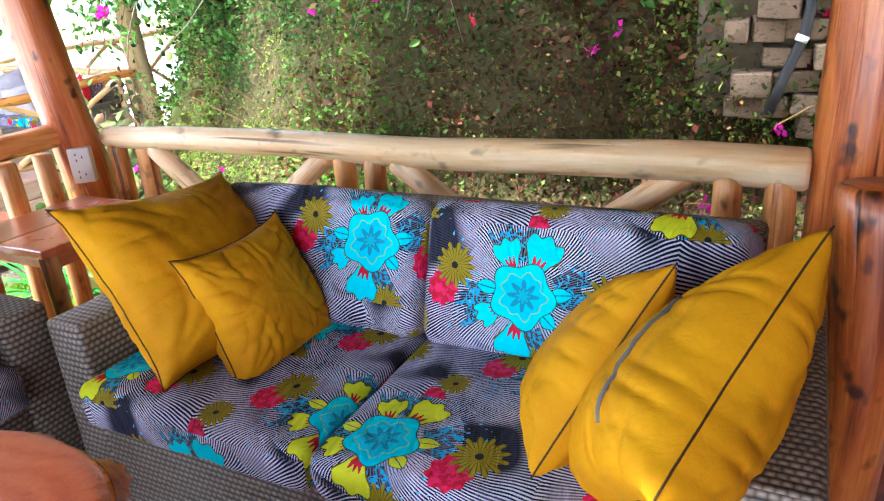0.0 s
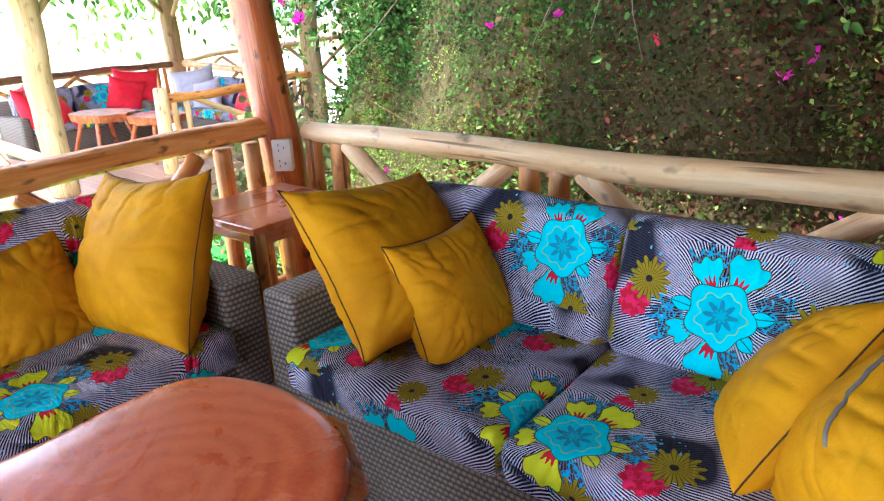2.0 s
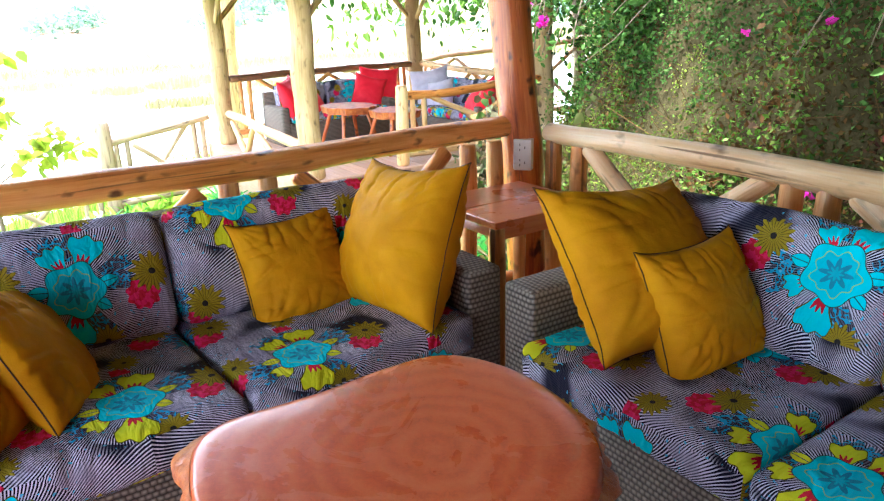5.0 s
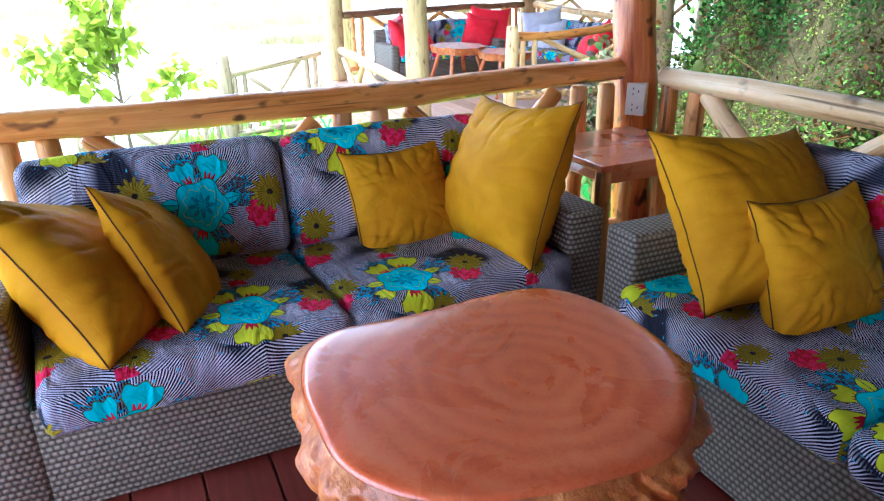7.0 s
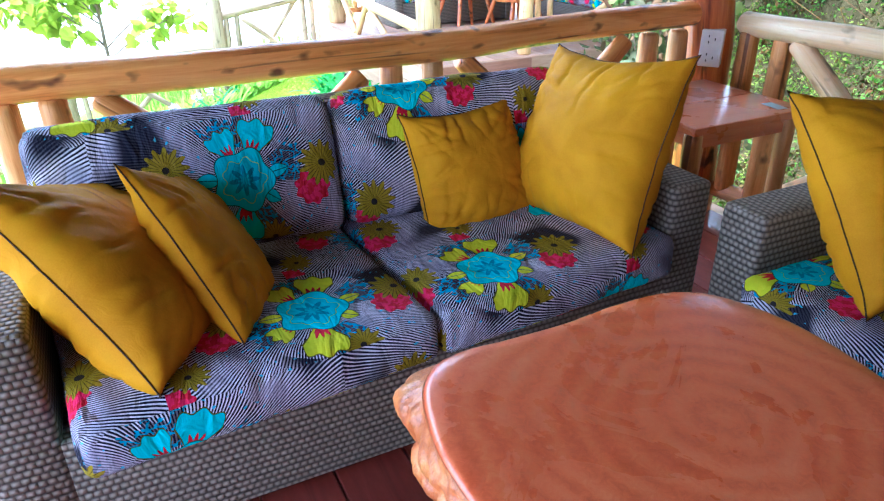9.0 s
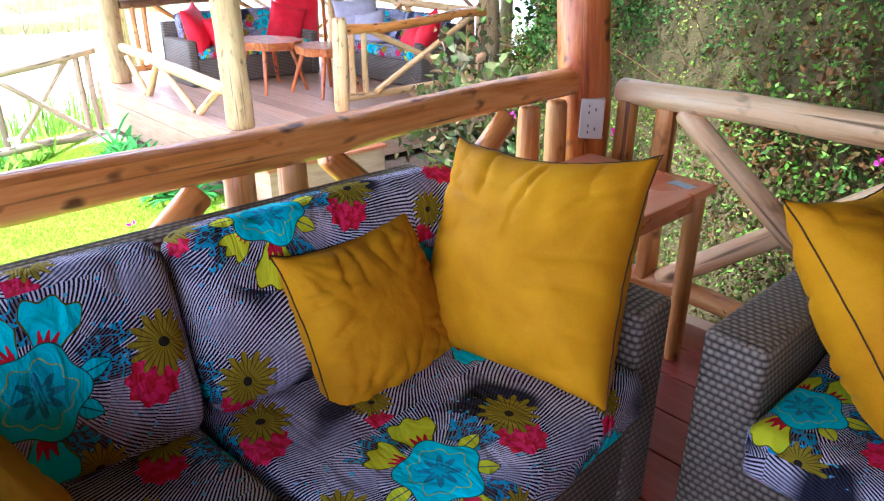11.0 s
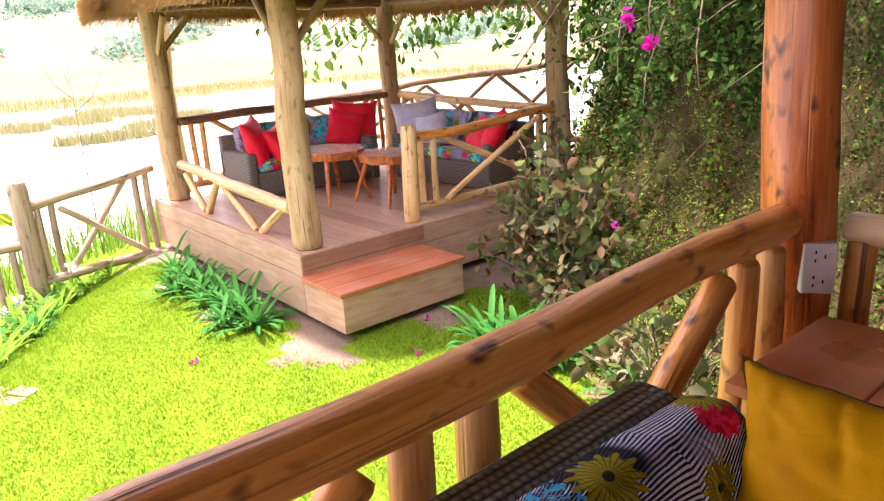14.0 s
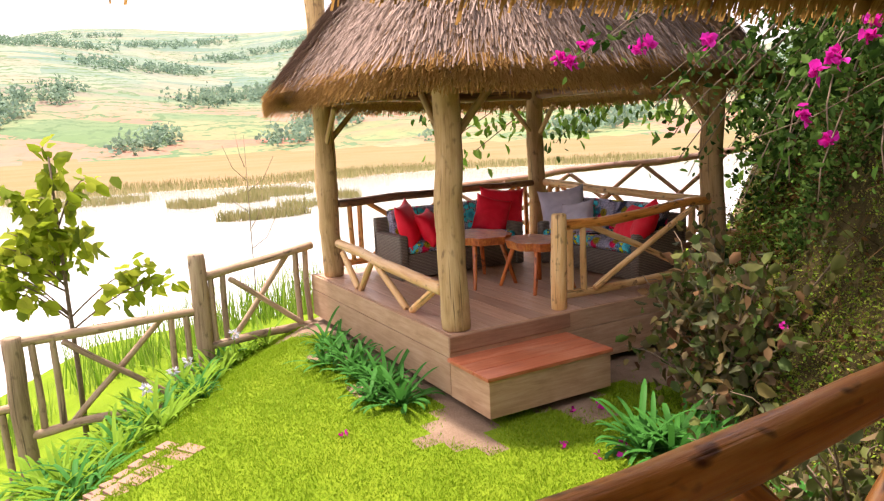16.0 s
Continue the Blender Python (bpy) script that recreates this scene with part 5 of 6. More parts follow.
def blossoms(pts, size, mat, label, name="flower", k=9):
    """Each flower head a small ball of petals."""
    pts = np.asarray(pts, float)
    for p in pts:
        Q = np.repeat(p[None], k, 0) + RNG.normal(0, size * 0.28, (k, 3))
        D = RNG.normal(0, 1, (k, 3)) + np.array((0.3, -0.6, 0.4))
        D /= np.linalg.norm(D, axis=1, keepdims=True)
        f = new(name)
        f.location = p
        tagged(f, label, "flower", "blossoms")
        quads("petals", leaves(Q - p, D, size, 0.3, 0.9, 0.0), mat, f)


P, N, x, b = bank_points(46, -8.0, 1.2, 0.3, 2.6, 0.10)
blossoms(P[:24] + N[:24] * 0.10, 0.032, M_FLOWER, "small magenta blossom among the hedge leaves")
P, N, x, b = bank_points(30, -1.5, 1.0, 0.5, 2.2, 0.10)
blossoms(P + N * 0.20, 0.040, M_FLOWER, "magenta blossom among dark red leaves")
P, N, x, b = bank_points(12, -1.8, 0.8, 0.8, 2.6, 0.10)
blossoms(P + N * 0.20, 0.036, M_FLOWERRED, "red blossom among dark red leaves")


def branch_plant(name, label, category, base, tips, mat_leaf, leaf_size, per=26, r=0.010, sag=0.25, aspect=0.55, first=0.25, jitter=0.05):
    """Woody stems from a base to each tip, with leaves along them."""
    base = Vector(base)
    t = thing(name, label, category, Matrix.Translation(base))
    for i, tip in enumerate(tips):
        tip = Vector(tip) - base
        pts = []
        for k in range(11):
            s = k / 10
            q = tip * s
            q.z += sag * math.sin(s * math.pi) * tip.length * 0.5
            q += Vector((noise.noise((s * 3, i * 7.1, 0)), noise.noise((s * 3, i * 7.1, 5)), noise.noise((s * 3, i * 7.1, 9)))) * 0.10 * s * tip.length
            pts.append(q)
        part("stem", tube(pts, r, sides=5, r1=r * 0.35), M_TWIG, t)
        arr = np.array([tuple(q) for q in pts])
        f = RNG.uniform(first, 1.0, per) * 10
        j = np.minimum(f.astype(int), 9)
        Q = arr[j] + (arr[j + 1] - arr[j]) * (f - j)[:, None] + RNG.normal(0, jitter, (per, 3))
        D = RNG.normal(0, 1, (per, 3)) + np.array((0, 0, 0.2))
        D /= np.linalg.norm(D, axis=1, keepdims=True)
        quads("foliage", leaves(Q, D, leaf_size, 0.5, aspect, 0.35), mat_leaf, t)
    return t


# big dusty shrub by the step
tips = [(-5.25 + RNG.uniform(-0.85, 0.75), 3.75 + RNG.uniform(-0.55, 0.75), RNG.uniform(-0.40, 0.66)) for _ in range(34)]
branch_plant("shrub", "dusty large-leaved shrub with browning leaves beside the step", "shrub", (-5.3, 3.95, -0.62), tips, M_SHRUB, 0.105, per=46, r=0.012, sag=0.15, aspect=0.62, jitter=0.10)
tips = [(-6.3 + RNG.uniform(-0.5, 0.5), 4.9 + RNG.uniform(-0.5, 0.5), RNG.uniform(-0.2, 0.7)) for _ in range(10)]
branch_plant("shrub", "leafy green shrub against the deck corner", "shrub", (-6.2, 4.9, -0.5), tips, M_SHRUB, 0.10, per=22, r=0.010, aspect=0.6, jitter=0.08)
tips = [(-3.75 + RNG.uniform(-0.7, 0.6), 2.75 + RNG.uniform(-0.35, 0.5), RNG.uniform(-0.45, 0.25)) for _ in range(16)]
branch_plant("shrub", "grey-green leafy plant below the rail corner", "shrub", (-3.7, 2.85, -0.62), tips, M_SHRUB, 0.085, per=20, r=0.008, aspect=0.65, jitter=0.07)

# flowering creeper over the bank and before the thatch
tips = [(-5.9, 2.95, 1.90), (-5.75, 3.1, 1.98), (-5.5, 3.3, 1.55), (-5.3, 3.5, 1.2), (-5.0, 3.65, 0.85), (-4.95, 3.7, 1.3), (-5.2, 3.9, 1.7), (-4.6, 3.55, 1.15), (-4.35, 3.3, 1.45), (-4.2, 3.3, 1.3), (-4.2, 3.3, 1.7), (-4.05, 3.4, 1.85),
        (-5.6, 3.7, 1.35), (-5.9, 3.9, 1.75), (-4.7, 3.8, 1.6), (-5.4, 4.2, 1.9), (-6.3, 4.4, 1.5), (-6.2, 4.6, 1.0), (-4.4, 3.6, 0.95), (-3.9, 3.3, 1.1), (-5.0, 4.0, 1.05), (-5.6, 4.4, 1.15), (-4.9, 3.6, 1.85), (-4.4, 3.5, 1.9)]
branch_plant("bougainvillea", "hanging bougainvillea branches with magenta flowers", "climbing plant", (-4.6, 4.55, 2.3), tips, M_DARKLEAF, 0.066, per=85, r=0.011, sag=0.3, first=0.12, jitter=0.09)
blossoms([(-5.86, 2.86, 1.94), (-5.80, 2.92, 1.90), (-5.72, 2.98, 2.0), (-5.45, 3.27, 1.99), (-5.50, 3.24, 1.96), (-5.15, 3.5, 1.97), (-4.29, 3.22, 1.46), (-4.18, 3.28, 1.32), (-4.17, 3.28, 1.74), (-4.24, 3.24, 1.68), (-4.03, 3.35, 1.84), (-4.0, 3.3, 1.9)],
         0.050, M_FLOWER, "bright magenta bougainvillea flower cluster", k=16)
tips = [(-6.85 + RNG.uniform(-0.35, 0.5), 6.25 + RNG.uniform(-0.25, 0.7), RNG.uniform(0.0, 1.75)) for _ in range(40)]
branch_plant("creeper", "dark trailing creeper behind the lawn shelter's post", "climbing plant", (-6.5, 7.4, 1.9), tips, M_DARKLEAF, 0.085, per=70, r=0.010, sag=0.2, first=0.2, jitter=0.12)
# creeper hanging at the bank behind the railing
tips = [(RNG.uniform(-4.6, 0.3), RNG.uniform(3.2, 3.7), RNG.uniform(0.9, 1.9)) for _ in range(26)]
branch_plant("creeper", "dark trailing creeper on the bank above the railing", "climbing plant", (-2.0, 4.6, 2.6), tips, M_DARKLEAF, 0.055, per=60, r=0.008, sag=0.1, first=0.45, jitter=0.10)


# strap-leaved clumps: a few leaf meshes shared by all clumps
def strap_mesh(name, length, width, arch, mat):
    bm = bmesh.new()
    rows = []
    for k in range(9):
        s = k / 8
        xx = length * (s * math.cos(arch * s * 0.5))
        zz = length * (s * 0.95 - arch * 0.42 * s * s)
        w = width * (0.55 + 1.1 * s - 1.65 * s ** 3) * 0.5 + 0.0008
        rows.append((bm.verts.new((xx * 0.55, -w, zz + w * 0.25)), bm.verts.new((xx * 0.55, 0, zz)), bm.verts.new((xx * 0.55, w, zz + w * 0.25))))
    for a, c in zip(rows, rows[1:]):
        bm.faces.new((a[0], c[0], c[1], a[1]))
        bm.faces.new((a[1], c[1], c[2], a[2]))
    me = bpy.data.meshes.new(name)
    bm.to_mesh(me)
    bm.free()
    me.materials.append(mat)
    me.polygons.foreach_set("use_smooth", [True] * len(me.polygons))
    return me


STRAPS = [strap_mesh("strap_leaf", ln, 0.052, ar, M_STRAP) for ln, ar in ((0.55, 1.5), (0.48, 1.9), (0.60, 1.15), (0.40, 1.7))]
BEDS = [strap_mesh("bed_leaf", ln, 0.046, ar, M_BEDLEAF) for ln, ar in ((0.50, 1.3), (0.42, 1.8), (0.56, 0.9))]


def strap_clump(x, y, n, scale, meshes, label, group, z=None):
    z = float(ground_z(x, y)) if z is None else z
    c = thing("strap_leaf_plant", label, "plant", pose(x, y, z - 0.01), group)
    for k in range(n):
        ob = new("leaf", meshes[k % len(meshes)])
        ob.parent = c
        tilt = RNG.uniform(-16, 30)
        s = scale * RNG.uniform(0.75, 1.15)
        ob.matrix_local = pose(RNG.uniform(-0.05, 0.05), RNG.uniform(-0.05, 0.05), 0, 0, tilt, k * 137.5 + RNG.uniform(-20, 20)) @ Matrix.Diagonal((s * 1.45, s * 0.8, s * 0.95, 1))
    return c


SL = "dark green strap-leaved clump beside the deck"
for x, y, n, s in ((-6.98, 2.02, 26, 0.9), (-7.35, 2.05, 24, 0.95), (-7.75, 2.0, 26, 0.9), (-8.15, 2.05, 24, 0.95), (-8.6, 2.08, 22, 0.9), (-9.05, 2.1, 18, 0.85), (-8.35, 1.85, 18, 0.8), (-7.2, 1.85, 16, 0.75)):
    strap_clump(x, y, int(n * 1.7), s * 1.08, STRAPS, SL, "strap plants by the deck")
for x, y, n, s in ((-5.22, 3.02, 60, 1.1), (-5.0, 3.12, 60, 1.15), (-4.80, 3.22, 50, 1.05), (-5.3, 3.45, 18, 0.8), (-4.1, 3.1, 16, 0.9), (-3.55, 2.75, 18, 0.9), (-3.3, 2.55, 16, 0.8)):
    strap_clump(x, y, n, s, STRAPS, "dark green arching strap-leaved clump under the bank", "strap plants by the bank")
for k in range(72):
    s = k / 71
    x = -6.7 - 3.6 * s + RNG.uniform(-0.5, 0.1)
    y = -0.75 + 2.65 * s + RNG.uniform(-0.55, 0.1)
    if k % 2:
        x, y = x - 0.9, y - 0.8 + 0.5 * s
    if k % 3:
        strap_clump(x, y, 20, RNG.uniform(0.85, 1.2), BEDS, "light green border plant on the slope by the fence", "border plants")
    else:
        strap_clump(x, y, 24, RNG.uniform(0.8, 1.05), STRAPS, "dark green strap-leaved border plant by the fence", "border plants")
for x, y in ((-9.4, 0.55), (-9.7, 0.75), (-9.1, 0.25), (-9.9, 1.3)):
    z = float(ground_z(x, y))
    f = thing("agapanthus_flower", "pale blue round flower head on a thin stalk", "flower", pose(x, y, z), "pale blue flowers")
    part("stalk", tube([(0, 0, 0), (0.02, 0, 0.20), (0.03, 0.01, 0.38)], 0.004), M_BEDLEAF, f)
    k = 26
    D = RNG.normal(0, 1, (k, 3))
    D /= np.linalg.norm(D, axis=1, keepdims=True)
    quads("flower_head", leaves(np.array((0.03, 0.01, 0.39)) + D * 0.02, D, 0.05, 0.1, 0.5, 0), M_LILACFLOWER, f)

# young tree beyond the fence
tb = (-10.95, -0.30, float(ground_z(-10.95, -0.30)))
tips = []
for k in range(13):
    a = RNG.uniform(0, 2 * math.pi)
    h = RNG.uniform(0.15, 1.35)
    rr = RNG.uniform(0.25, 0.95) * (1.15 - 0.45 * h)
    tips.append((tb[0] + math.cos(a) * rr * 0.8, tb[1] - 0.15 + math.sin(a) * rr * 1.15, h - 0.12))
tips += [(tb[0], tb[1], 1.42), (tb[0] + 0.1, tb[1] + 1.15, -0.05), (tb[0], tb[1] + 0.95, 0.1), (tb[0], tb[1] - 1.1, 0.5), (tb[0], tb[1] - 1.2, 0.15)]
tree = thing("tree", "young thin tree with broad yellow-green leaves by the fence", "tree", Matrix.Translation(tb))
part("trunk", tube([(0.0, 0, 0), (0.02, 0.01, 0.8), (0, 0.0, 1.6), (0.03, 0, 2.4), (0, 0, 1.4 - tb[2])], 0.035, sides=8, r1=0.012), M_TWIG, tree)
for i, tip in enumerate(tips):
    tip = Vector(tip) - Vector(tb)
    st0 = Vector((0, 0, max(0.9, tip.z - 0.55)))
    pts = [st0.lerp(tip, k / 6) + Vector((0, 0, 0.10 * math.sin(k / 6 * math.pi))) for k in range(7)]
    part("limb", tube(pts, 0.012, sides=5, r1=0.004), M_TWIG, tree)
    k = 26
    f = RNG.uniform(0.40, 1.05, k)
    Q = np.array(st0)[None] + (np.array(tip) - np.array(st0))[None] * f[:, None] + RNG.normal(0, 0.075, (k, 3))
    D = RNG.normal(0, 1, (k, 3)) + np.array((0.2, 0, -0.3))
    D /= np.linalg.norm(D, axis=1, keepdims=True)
    quads("crown", leaves(Q, D, 0.19, 0.3, 0.66, 0.3), M_TREELEAF, tree)
# bare sapling
sap = thing("sapling", "bare thin grey sapling by the lake", "tree", pose(-13.0, 2.35, float(ground_z(-13.0, 2.35))))
for a, h, l in ((0, 0, 0), (0.5, 1.2, 0.6), (2.4, 1.5, 0.5), (4.0, 1.8, 0.5), (1.2, 2.1, 0.45), (5.2, 2.3, 0.4), (3.2, 2.5, 0.35)):
    pts = [(0, 0, 0), (0.03, 0, 1.2), (0, 0.03, 3.0)] if not l else [(0, 0, h), (math.cos(a) * l * 0.6, math.sin(a) * l * 0.6, h + 0.2), (math.cos(a) * l, math.sin(a) * l, h + 0.55)]
    part("limb" if l else "trunk", tube(pts, 0.012 if not l else 0.006, sides=5, r1=0.003), M_TWIG, sap)

# tree whose leaves hang into view behind the lawn shelter
tips = [(-11.6, 5.0, 1.75), (-11.5, 5.2, 1.35), (-11.3, 5.5, 1.15), (-11.4, 4.8, 1.9), (-11.2, 5.9, 1.7), (-10.9, 6.3, 1.5), (-10.6, 6.6, 1.25), (-10.4, 6.9, 1.5), (-10.2, 7.2, 1.8), (-9.6, 7.2, 1.75), (-9.0, 7.1, 1.7), (-8.6, 7.0, 1.6), (-11.0, 6.8, 2.2), (-10.0, 7.8, 2.1), (-12.2, 5.2, 2.1), (-8.2, 7.2, 1.75), (-7.6, 7.3, 1.5), (-7.4, 6.9, 1.2)]
bt = thing("tree", "leafy green tree hanging over the path behind the shelter", "tree", pose(-9.8, 9.2, -1.0))
part("trunk", tube([(0, 0, 0), (0.1, -0.1, 1.6), (0.0, -0.3, 3.6)], 0.14, sides=10, r1=0.08), M_TWIG, bt)
for i, tip in enumerate(tips):
    tip = Vector(tip) - Vector((-9.8, 9.2, -1.0))
    st0 = Vector((0, -0.25, 3.4))
    pts = [st0.lerp(tip, k / 6) + Vector((0, 0, 0.5 * math.sin(k / 6 * math.pi))) for k in range(7)]
    part("limb", tube(pts, 0.022, sides=5, r1=0.006), M_TWIG, bt)
    k = 60
    f = RNG.uniform(0.55, 1.05, k)
    Q = np.array(st0)[None] + (np.array(tip) - np.array(st0))[None] * f[:, None] + RNG.normal(0, 0.16, (k, 3))
    Q[:, 2] += 0.5 * np.sin(np.clip(f, 0, 1) * math.pi)
    D = RNG.normal(0, 1, (k, 3)) * 0.6 + np.array((0.2, 0, -0.7))
    D /= np.linalg.norm(D, axis=1, keepdims=True)
    quads("crown", leaves(Q, D, 0.15, 0.3, 0.5, 0.4), M_BRIGHTLEAF if i % 3 else M_DARKLEAF, bt)

# tall grasses at the water's edge
def reeds(cx, cy, rx, ry, n, h, z, w=0.012):
    a = RNG.uniform(0, 2 * math.pi, n)
    r = np.sqrt(RNG.uniform(0, 1, n))
    B = np.stack([cx + np.cos(a) * r * rx, cy + np.sin(a) * r * ry, np.full(n, z) if np.isscalar(z) else z], -1)
    hh = h * RNG.uniform(0.5, 1.1, n)
    tip = B + np.stack([RNG.normal(0, 0.16, n) * hh, RNG.normal(0, 0.16, n) * hh, hh], -1)
    sd = RNG.normal(0, 1, (n, 3)) * np.array((1, 1, 0))
    sd /= np.linalg.norm(sd, axis=1, keepdims=True)
    return np.stack([B - sd * w, B + sd * w, tip + sd * w * 0.2, tip - sd * w * 0.2], 1)


stuff("shore_grass", "tall grey-green grasses on the near lake shore", "grass", np.concatenate([reeds(cx, cy, 0.9, 0.8, 210, 0.85, float(ground_z(cx, cy)) - 0.05) for cx, cy in ((-12.8, 1.2), (-13.4, 2.2), (-12.5, 2.8), (-13.8, 0.2), (-12.4, 3.6), (-14, 3.2), (-13, -1.4), (-12.8, -2.6))]), M_BEDLEAF)
isl = [reeds(cx, cy, rx, ry, n, 0.8, LAKE_Z - 0.05, 0.05) for cx, cy, rx, ry, n in ((-70, 10.8, 3.5, 2.2, 700), (-54, 13.3, 1.8, 3.6, 900), (-72, 16, 4, 2.5, 700), (-78, 21, 6, 4, 1200), (-66, 24, 3, 2, 500), (-60, 18, 2, 2, 300), (-84, 4, 5, 5, 900))]
yy = RNG.uniform(-90, 90, 9000)
far = 88 + 7 * np.sin(yy * 0.045) + 4 * np.sin(yy * 0.13 + 1)
fringe = reeds(0, 0, 1, 1, 9000, 1.1, LAKE_Z + 0.2, 0.06)
fringe += np.stack([-far - RNG.uniform(-2, 16, 9000), yy, 0 * yy], -1)[:, None, :]
stuff("reeds", "dry yellow reed islets and fringe along the lake", "reeds", np.concatenate(isl + [fringe]), M_REED)

# trees scattered over the hills
n = 15000
az = RNG.uniform(radians(118), radians(205), n)
rr = RNG.uniform(440, 1500, n)
hx, hy = np.cos(az) * rr, np.sin(az) * rr
keep = (np.sin(az * 31 + rr * 0.017) + np.sin(rr * 0.029 + az * 13) + RNG.normal(0, 0.25, n)) > 0.85
hx, hy = hx[keep], hy[keep]
hz = ground_z(hx, hy)
k = 14
C = np.repeat(np.stack([hx, hy, hz], -1), k, 0)
C = C + RNG.normal(0, 1, C.shape) * np.array((1.9, 1.9, 2.4)) + np.array((0, 0, 3.5))
D = RNG.normal(0, 1, C.shape)
D /= np.linalg.norm(D, axis=1, keepdims=True)
stuff("hill_trees", "far groves of trees on the hillside, haze tinted into their colour", "trees", leaves(C, D, 3.0, 0.7, 0.9, 0), M_HILLTREE)

# lawn
n = 420000
gx, gy = RNG.uniform(-10.3, -2.85, n), RNG.uniform(-2.6, 4.6, n)
d = (gx - CREST_P[0]) * CREST_N[0] + (gy - CREST_P[1]) * CREST_N[1]
wob = 0.16 * np.sin(gx * 5.3) + 0.12 * np.sin(gy * 6.1 + 1) + RNG.normal(0, 0.05, n)
ok = (gy < foot_line(gx) - 0.25 + wob) & (d < 2.2) & ~((gx < -5.98 + wob) & (gy > 2.0 + wob))
gx, gy = gx[ok], gy[ok]
n = len(gx)
B = np.stack([gx, gy, ground_z(gx, gy) + 0.012 * np.sin(gx * 5.1 + 2 * np.sin(gy * 3)) * np.cos(gy * 4.3) - 0.004], -1)
hh = RNG.uniform(0.010, 0.025, n)
lean = RNG.normal(0, 0.55, (n, 2))
tip = B + np.stack([lean[:, 0] * hh, lean[:, 1] * hh, hh], -1)
a = RNG.uniform(0, math.pi, n)
sd = np.stack([np.cos(a), np.sin(a), 0 * a], -1) * RNG.uniform(0.0016, 0.0036, n)[:, None]
stuff("lawn_grass", "short bright green lawn grass", "grass", np.stack([B - sd, B + sd, tip + sd * 0.8, tip - sd * 0.8], 1), M_GRASS)
pts = [(-6.65, 1.39), (-5.94, 3.25), (-5.21, 2.84), (-5.35, 2.95), (-5.0, 2.65), (-6.0, 3.05), (-4.6, 2.2), (-5.6, 2.6), (-5.3, 2.7), (-4.2, 1.9)]
blossoms([(x, y, float(ground_z(x, y)) + 0.02) for x, y in pts], 0.045, M_FLOWER, "fallen magenta petals on the lawn", "fallen_petals", 5)

# ---- dry stone wall and pipe above the bank ----
wall = thing("wall_stone", "mossy brown stone block wall on the bank", "wall", kind="structure")
bm = bmesh.new()
box(bm, -0.48, 2.4, 3.52, 3.8, 0.4, 2.7)
part("wall_core", bm, M_MORTAR, wall, smooth=False)
blocks = []
for v in range(3):
    bm = bmesh.new()
    box(bm, -0.5, 0.5, -0.5, 0.5, -0.5, 0.5, 0.06)
    for vv in bm.verts:
        vv.co += Vector((noise.noise(vv.co * 2 + Vector((v * 9, 0, 0))), noise.noise(vv.co * 2 + Vector((0, v * 9, 0))), noise.noise(vv.co * 2 + Vector((0, 0, v * 9))))) * 0.10
    me = bpy.data.meshes.new("stone_block")
    bm.to_mesh(me)
    bm.free()
    me.materials.append(M_STONE)
    blocks.append(me)
for row in range(20):
    z = 0.52 + row * 0.108
    x = -0.60 + 0.10 * math.sin(row * 2.1) + (0.09 if row % 2 else 0)
    while x < 2.2:
        w = RNG.uniform(0.10, 0.22)
        if RNG.uniform() < 0.10 or x < -0.55 + 0.3 * math.sin(row * 1.3) ** 2:
            x += w
            continue
        ob = new("stone", blocks[int(RNG.integers(0, 3))])
        ob.parent = wall
        ob.matrix_local = pose(x + w / 2, 3.49 + RNG.uniform(-0.07, 0.04), z + RNG.uniform(-0.012, 0.012), RNG.uniform(-7, 7), RNG.uniform(-7, 7), RNG.uniform(-9, 9)) @ Matrix.Diagonal((w * 0.93, 0.22, 0.105 * RNG.uniform(0.7, 1.0), 1))
        x += w
n = 6000
Q = np.stack([RNG.uniform(-0.75, 1.6, n), 3.37 + RNG.normal(0, 0.035, n), 0.5 + 1.9 * RNG.uniform(0, 1, n) ** 1.3], -1)
m = np.sin(Q[:, 0] * 7 + 2) * np.cos(Q[:, 2] * 8 + 1) + 0.9 * (Q[:, 0] < -0.35) > -0.05
stuff("wall_moss", "moss and small creepers on the stone wall", "moss", leaves(Q[m], np.tile((0.0, -0.9, 0.3), (int(m.sum()), 1)), 0.034), M_HEDGE)
pipe = thing("drain_pipe", "black rubber pipe hanging down the stone wall", "pipe")
part("pipe", tube([(-0.14, 3.30, 0.72), (-0.10, 3.32, 0.85), (-0.03, 3.33, 1.05), (0.0, 3.34, 1.35), (0.08, 3.36, 2.2)], 0.022, sides=10), M_PIPE, pipe)
part("clamp", tube([(-0.045, 3.325, 1.02), (-0.035, 3.328, 1.045)], 0.026, sides=10), M_WHITE, pipe, "pale pipe clamp")
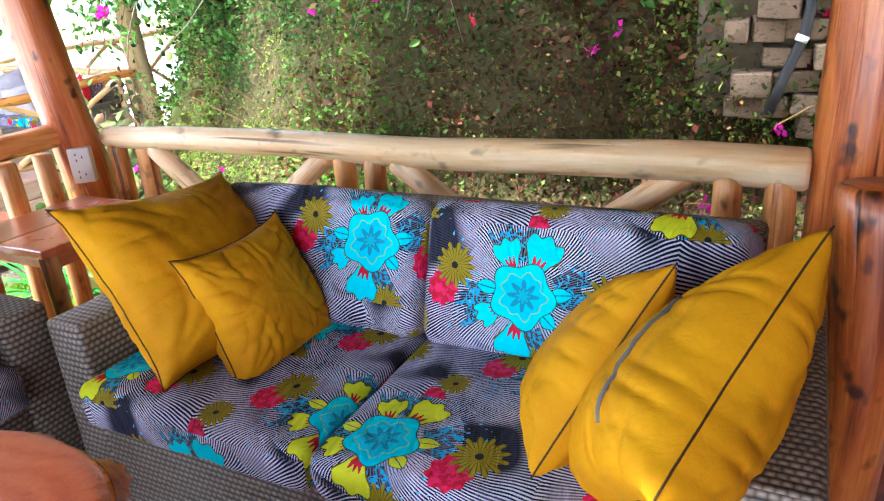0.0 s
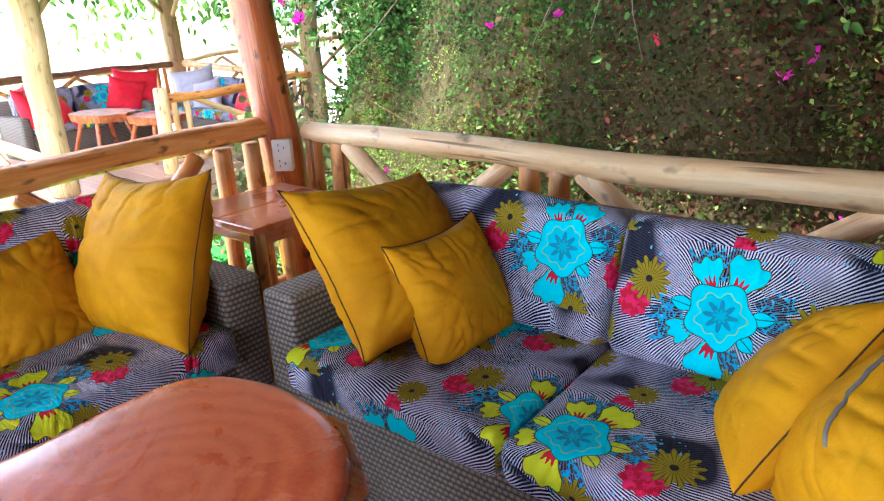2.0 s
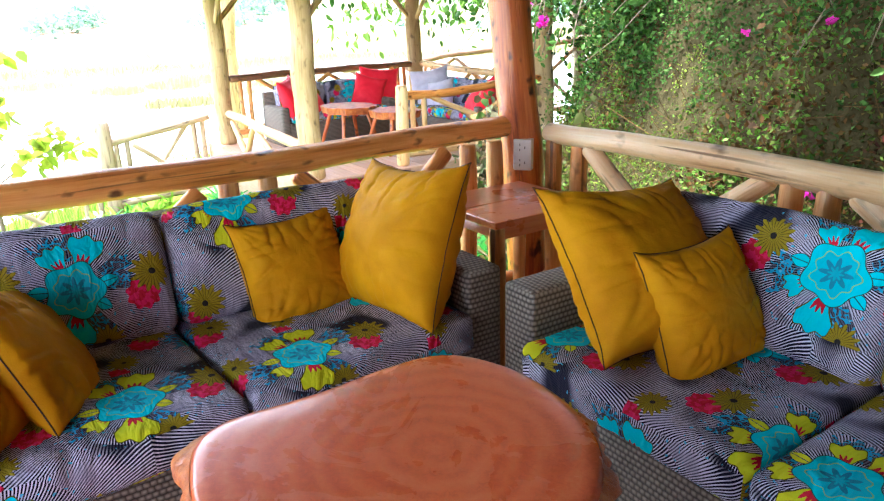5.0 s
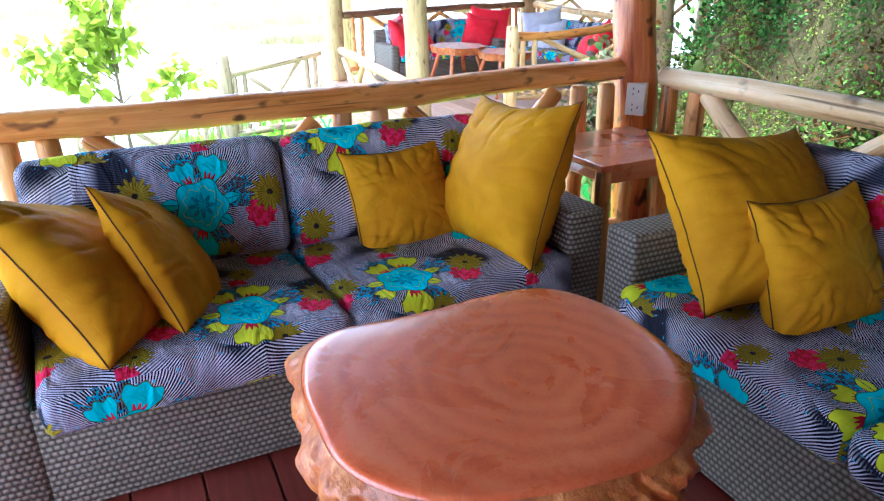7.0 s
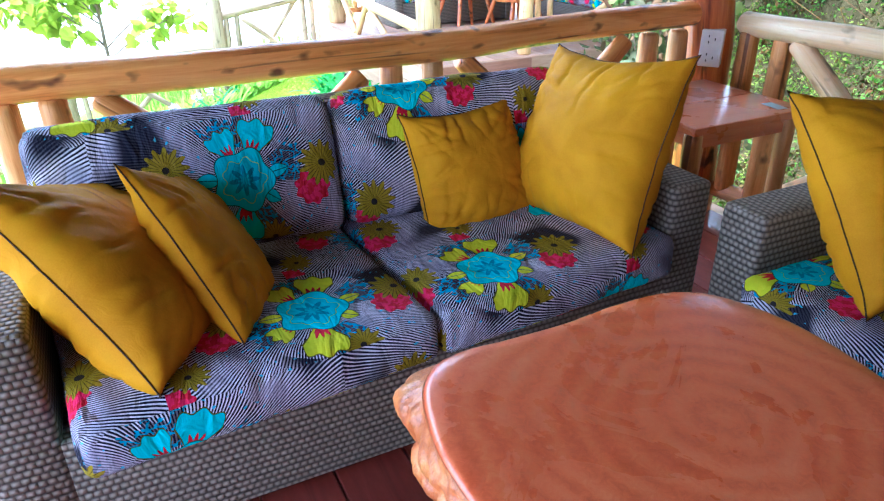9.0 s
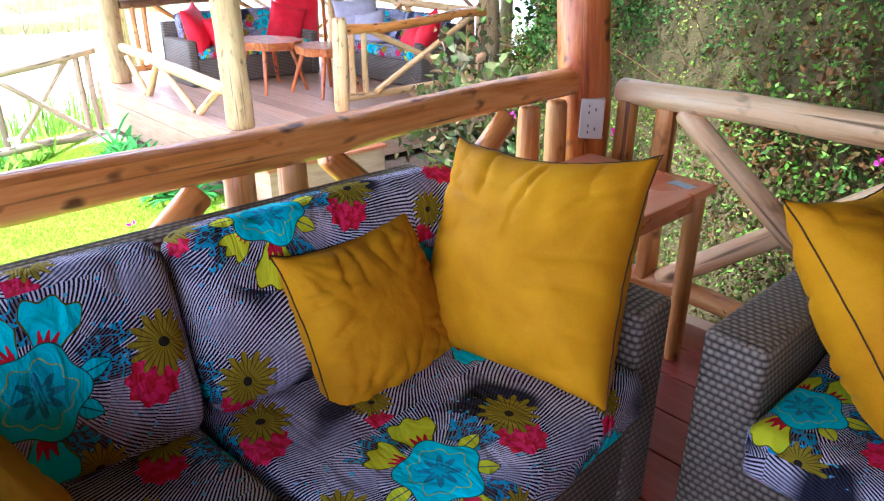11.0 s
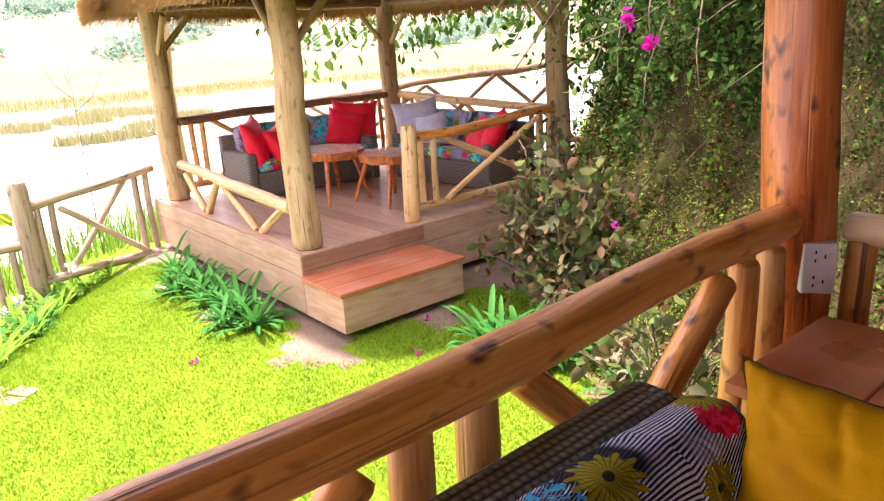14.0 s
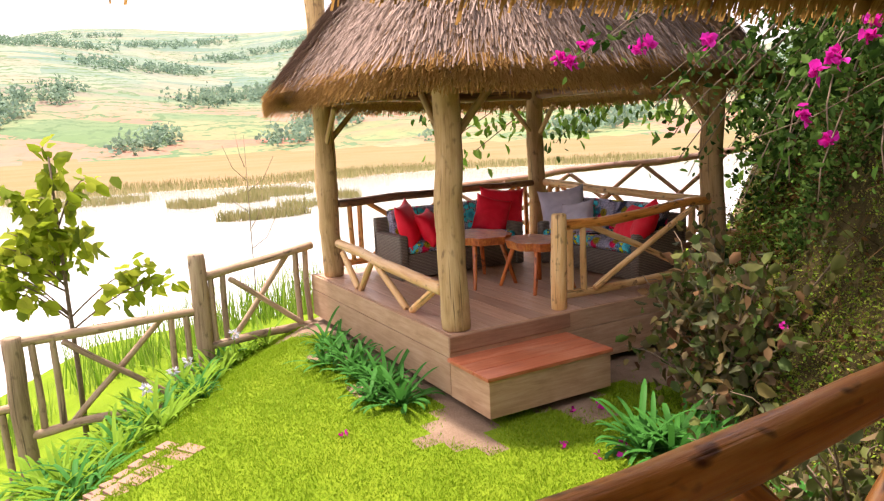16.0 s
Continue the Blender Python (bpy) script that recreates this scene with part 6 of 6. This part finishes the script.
# tall pole beyond the thatch
p = thing("utility_pole", "tall weathered wooden pole beyond the thatched roof", "pole")
add_log("log", (-13.1, 3.72, -2.6), (-13.1, 3.72, 6.5), 0.17, 0.15, M_OLDPOLE, p, 0.03)

# brick edging path on the slope
path = thing("brick_path", "dull red brick path along the lawn edge", "path", kind="structure")
bm = bmesh.new()
box(bm, -0.5, 0.5, -0.5, 0.5, -0.5, 0.5, 0.05)
brick_me = bpy.data.meshes.new("brick")
bm.to_mesh(brick_me)
bm.free()
brick_me.materials.append(M_PAVER)
for i in range(10):
    for j in (1, 2):
        s = i * 0.125
        x, y = -6.33 - 0.55 * s - 0.17 * j, -0.45 + 0.83 * s - 0.12 * j
        ob = new("brick", brick_me)
        ob.parent = path
        ob.matrix_local = pose(x, y, float(ground_z(x, y)) - 0.026 + RNG.uniform(-0.006, 0.006), RNG.uniform(-3, 3), RNG.uniform(-3, 3), -57 + RNG.uniform(-8, 8)) @ Matrix.Diagonal((0.115, 0.20, 0.06, 1))

# ---- boards of the two floors ----
bm = bmesh.new()
box(bm, -(FX1 - FX0) / 2, (FX1 - FX0) / 2, -0.0925, 0.0925, -0.014, 0.014, 0.004)
plank = bpy.data.meshes.new("board")
moved(bm, pose(0, 0, 0, 0, 0, 90))
bm.to_mesh(plank)
bm.free()
plank.materials.append(M_FLOOR)
yb = -0.10 - 13 * 0.19
while yb + 0.19 < FY1 + 0.05:
    ob = new("board", plank)
    ob.parent = floor
    ob.matrix_local = pose((FX0 + FX1) / 2, yb + 0.095, -0.014, 0, 0, -90)
    yb += 0.19
bm = bmesh.new()
box(bm, -0.0975, 0.0975, -1.69, 1.69, -0.014, 0.014, 0.003)
deck_me = bpy.data.meshes.new("board")
bm.to_mesh(deck_me)
bm.free()
deck_me.materials.append(M_DECK)
yb = 2.41
while yb + 0.2 < 5.98:
    ob = new("board", deck_me)
    ob.parent = deck
    ob.matrix_local = pose(-8.45, yb + 0.1, DZ - 0.014, 0, 0, -90)
    yb += 0.2
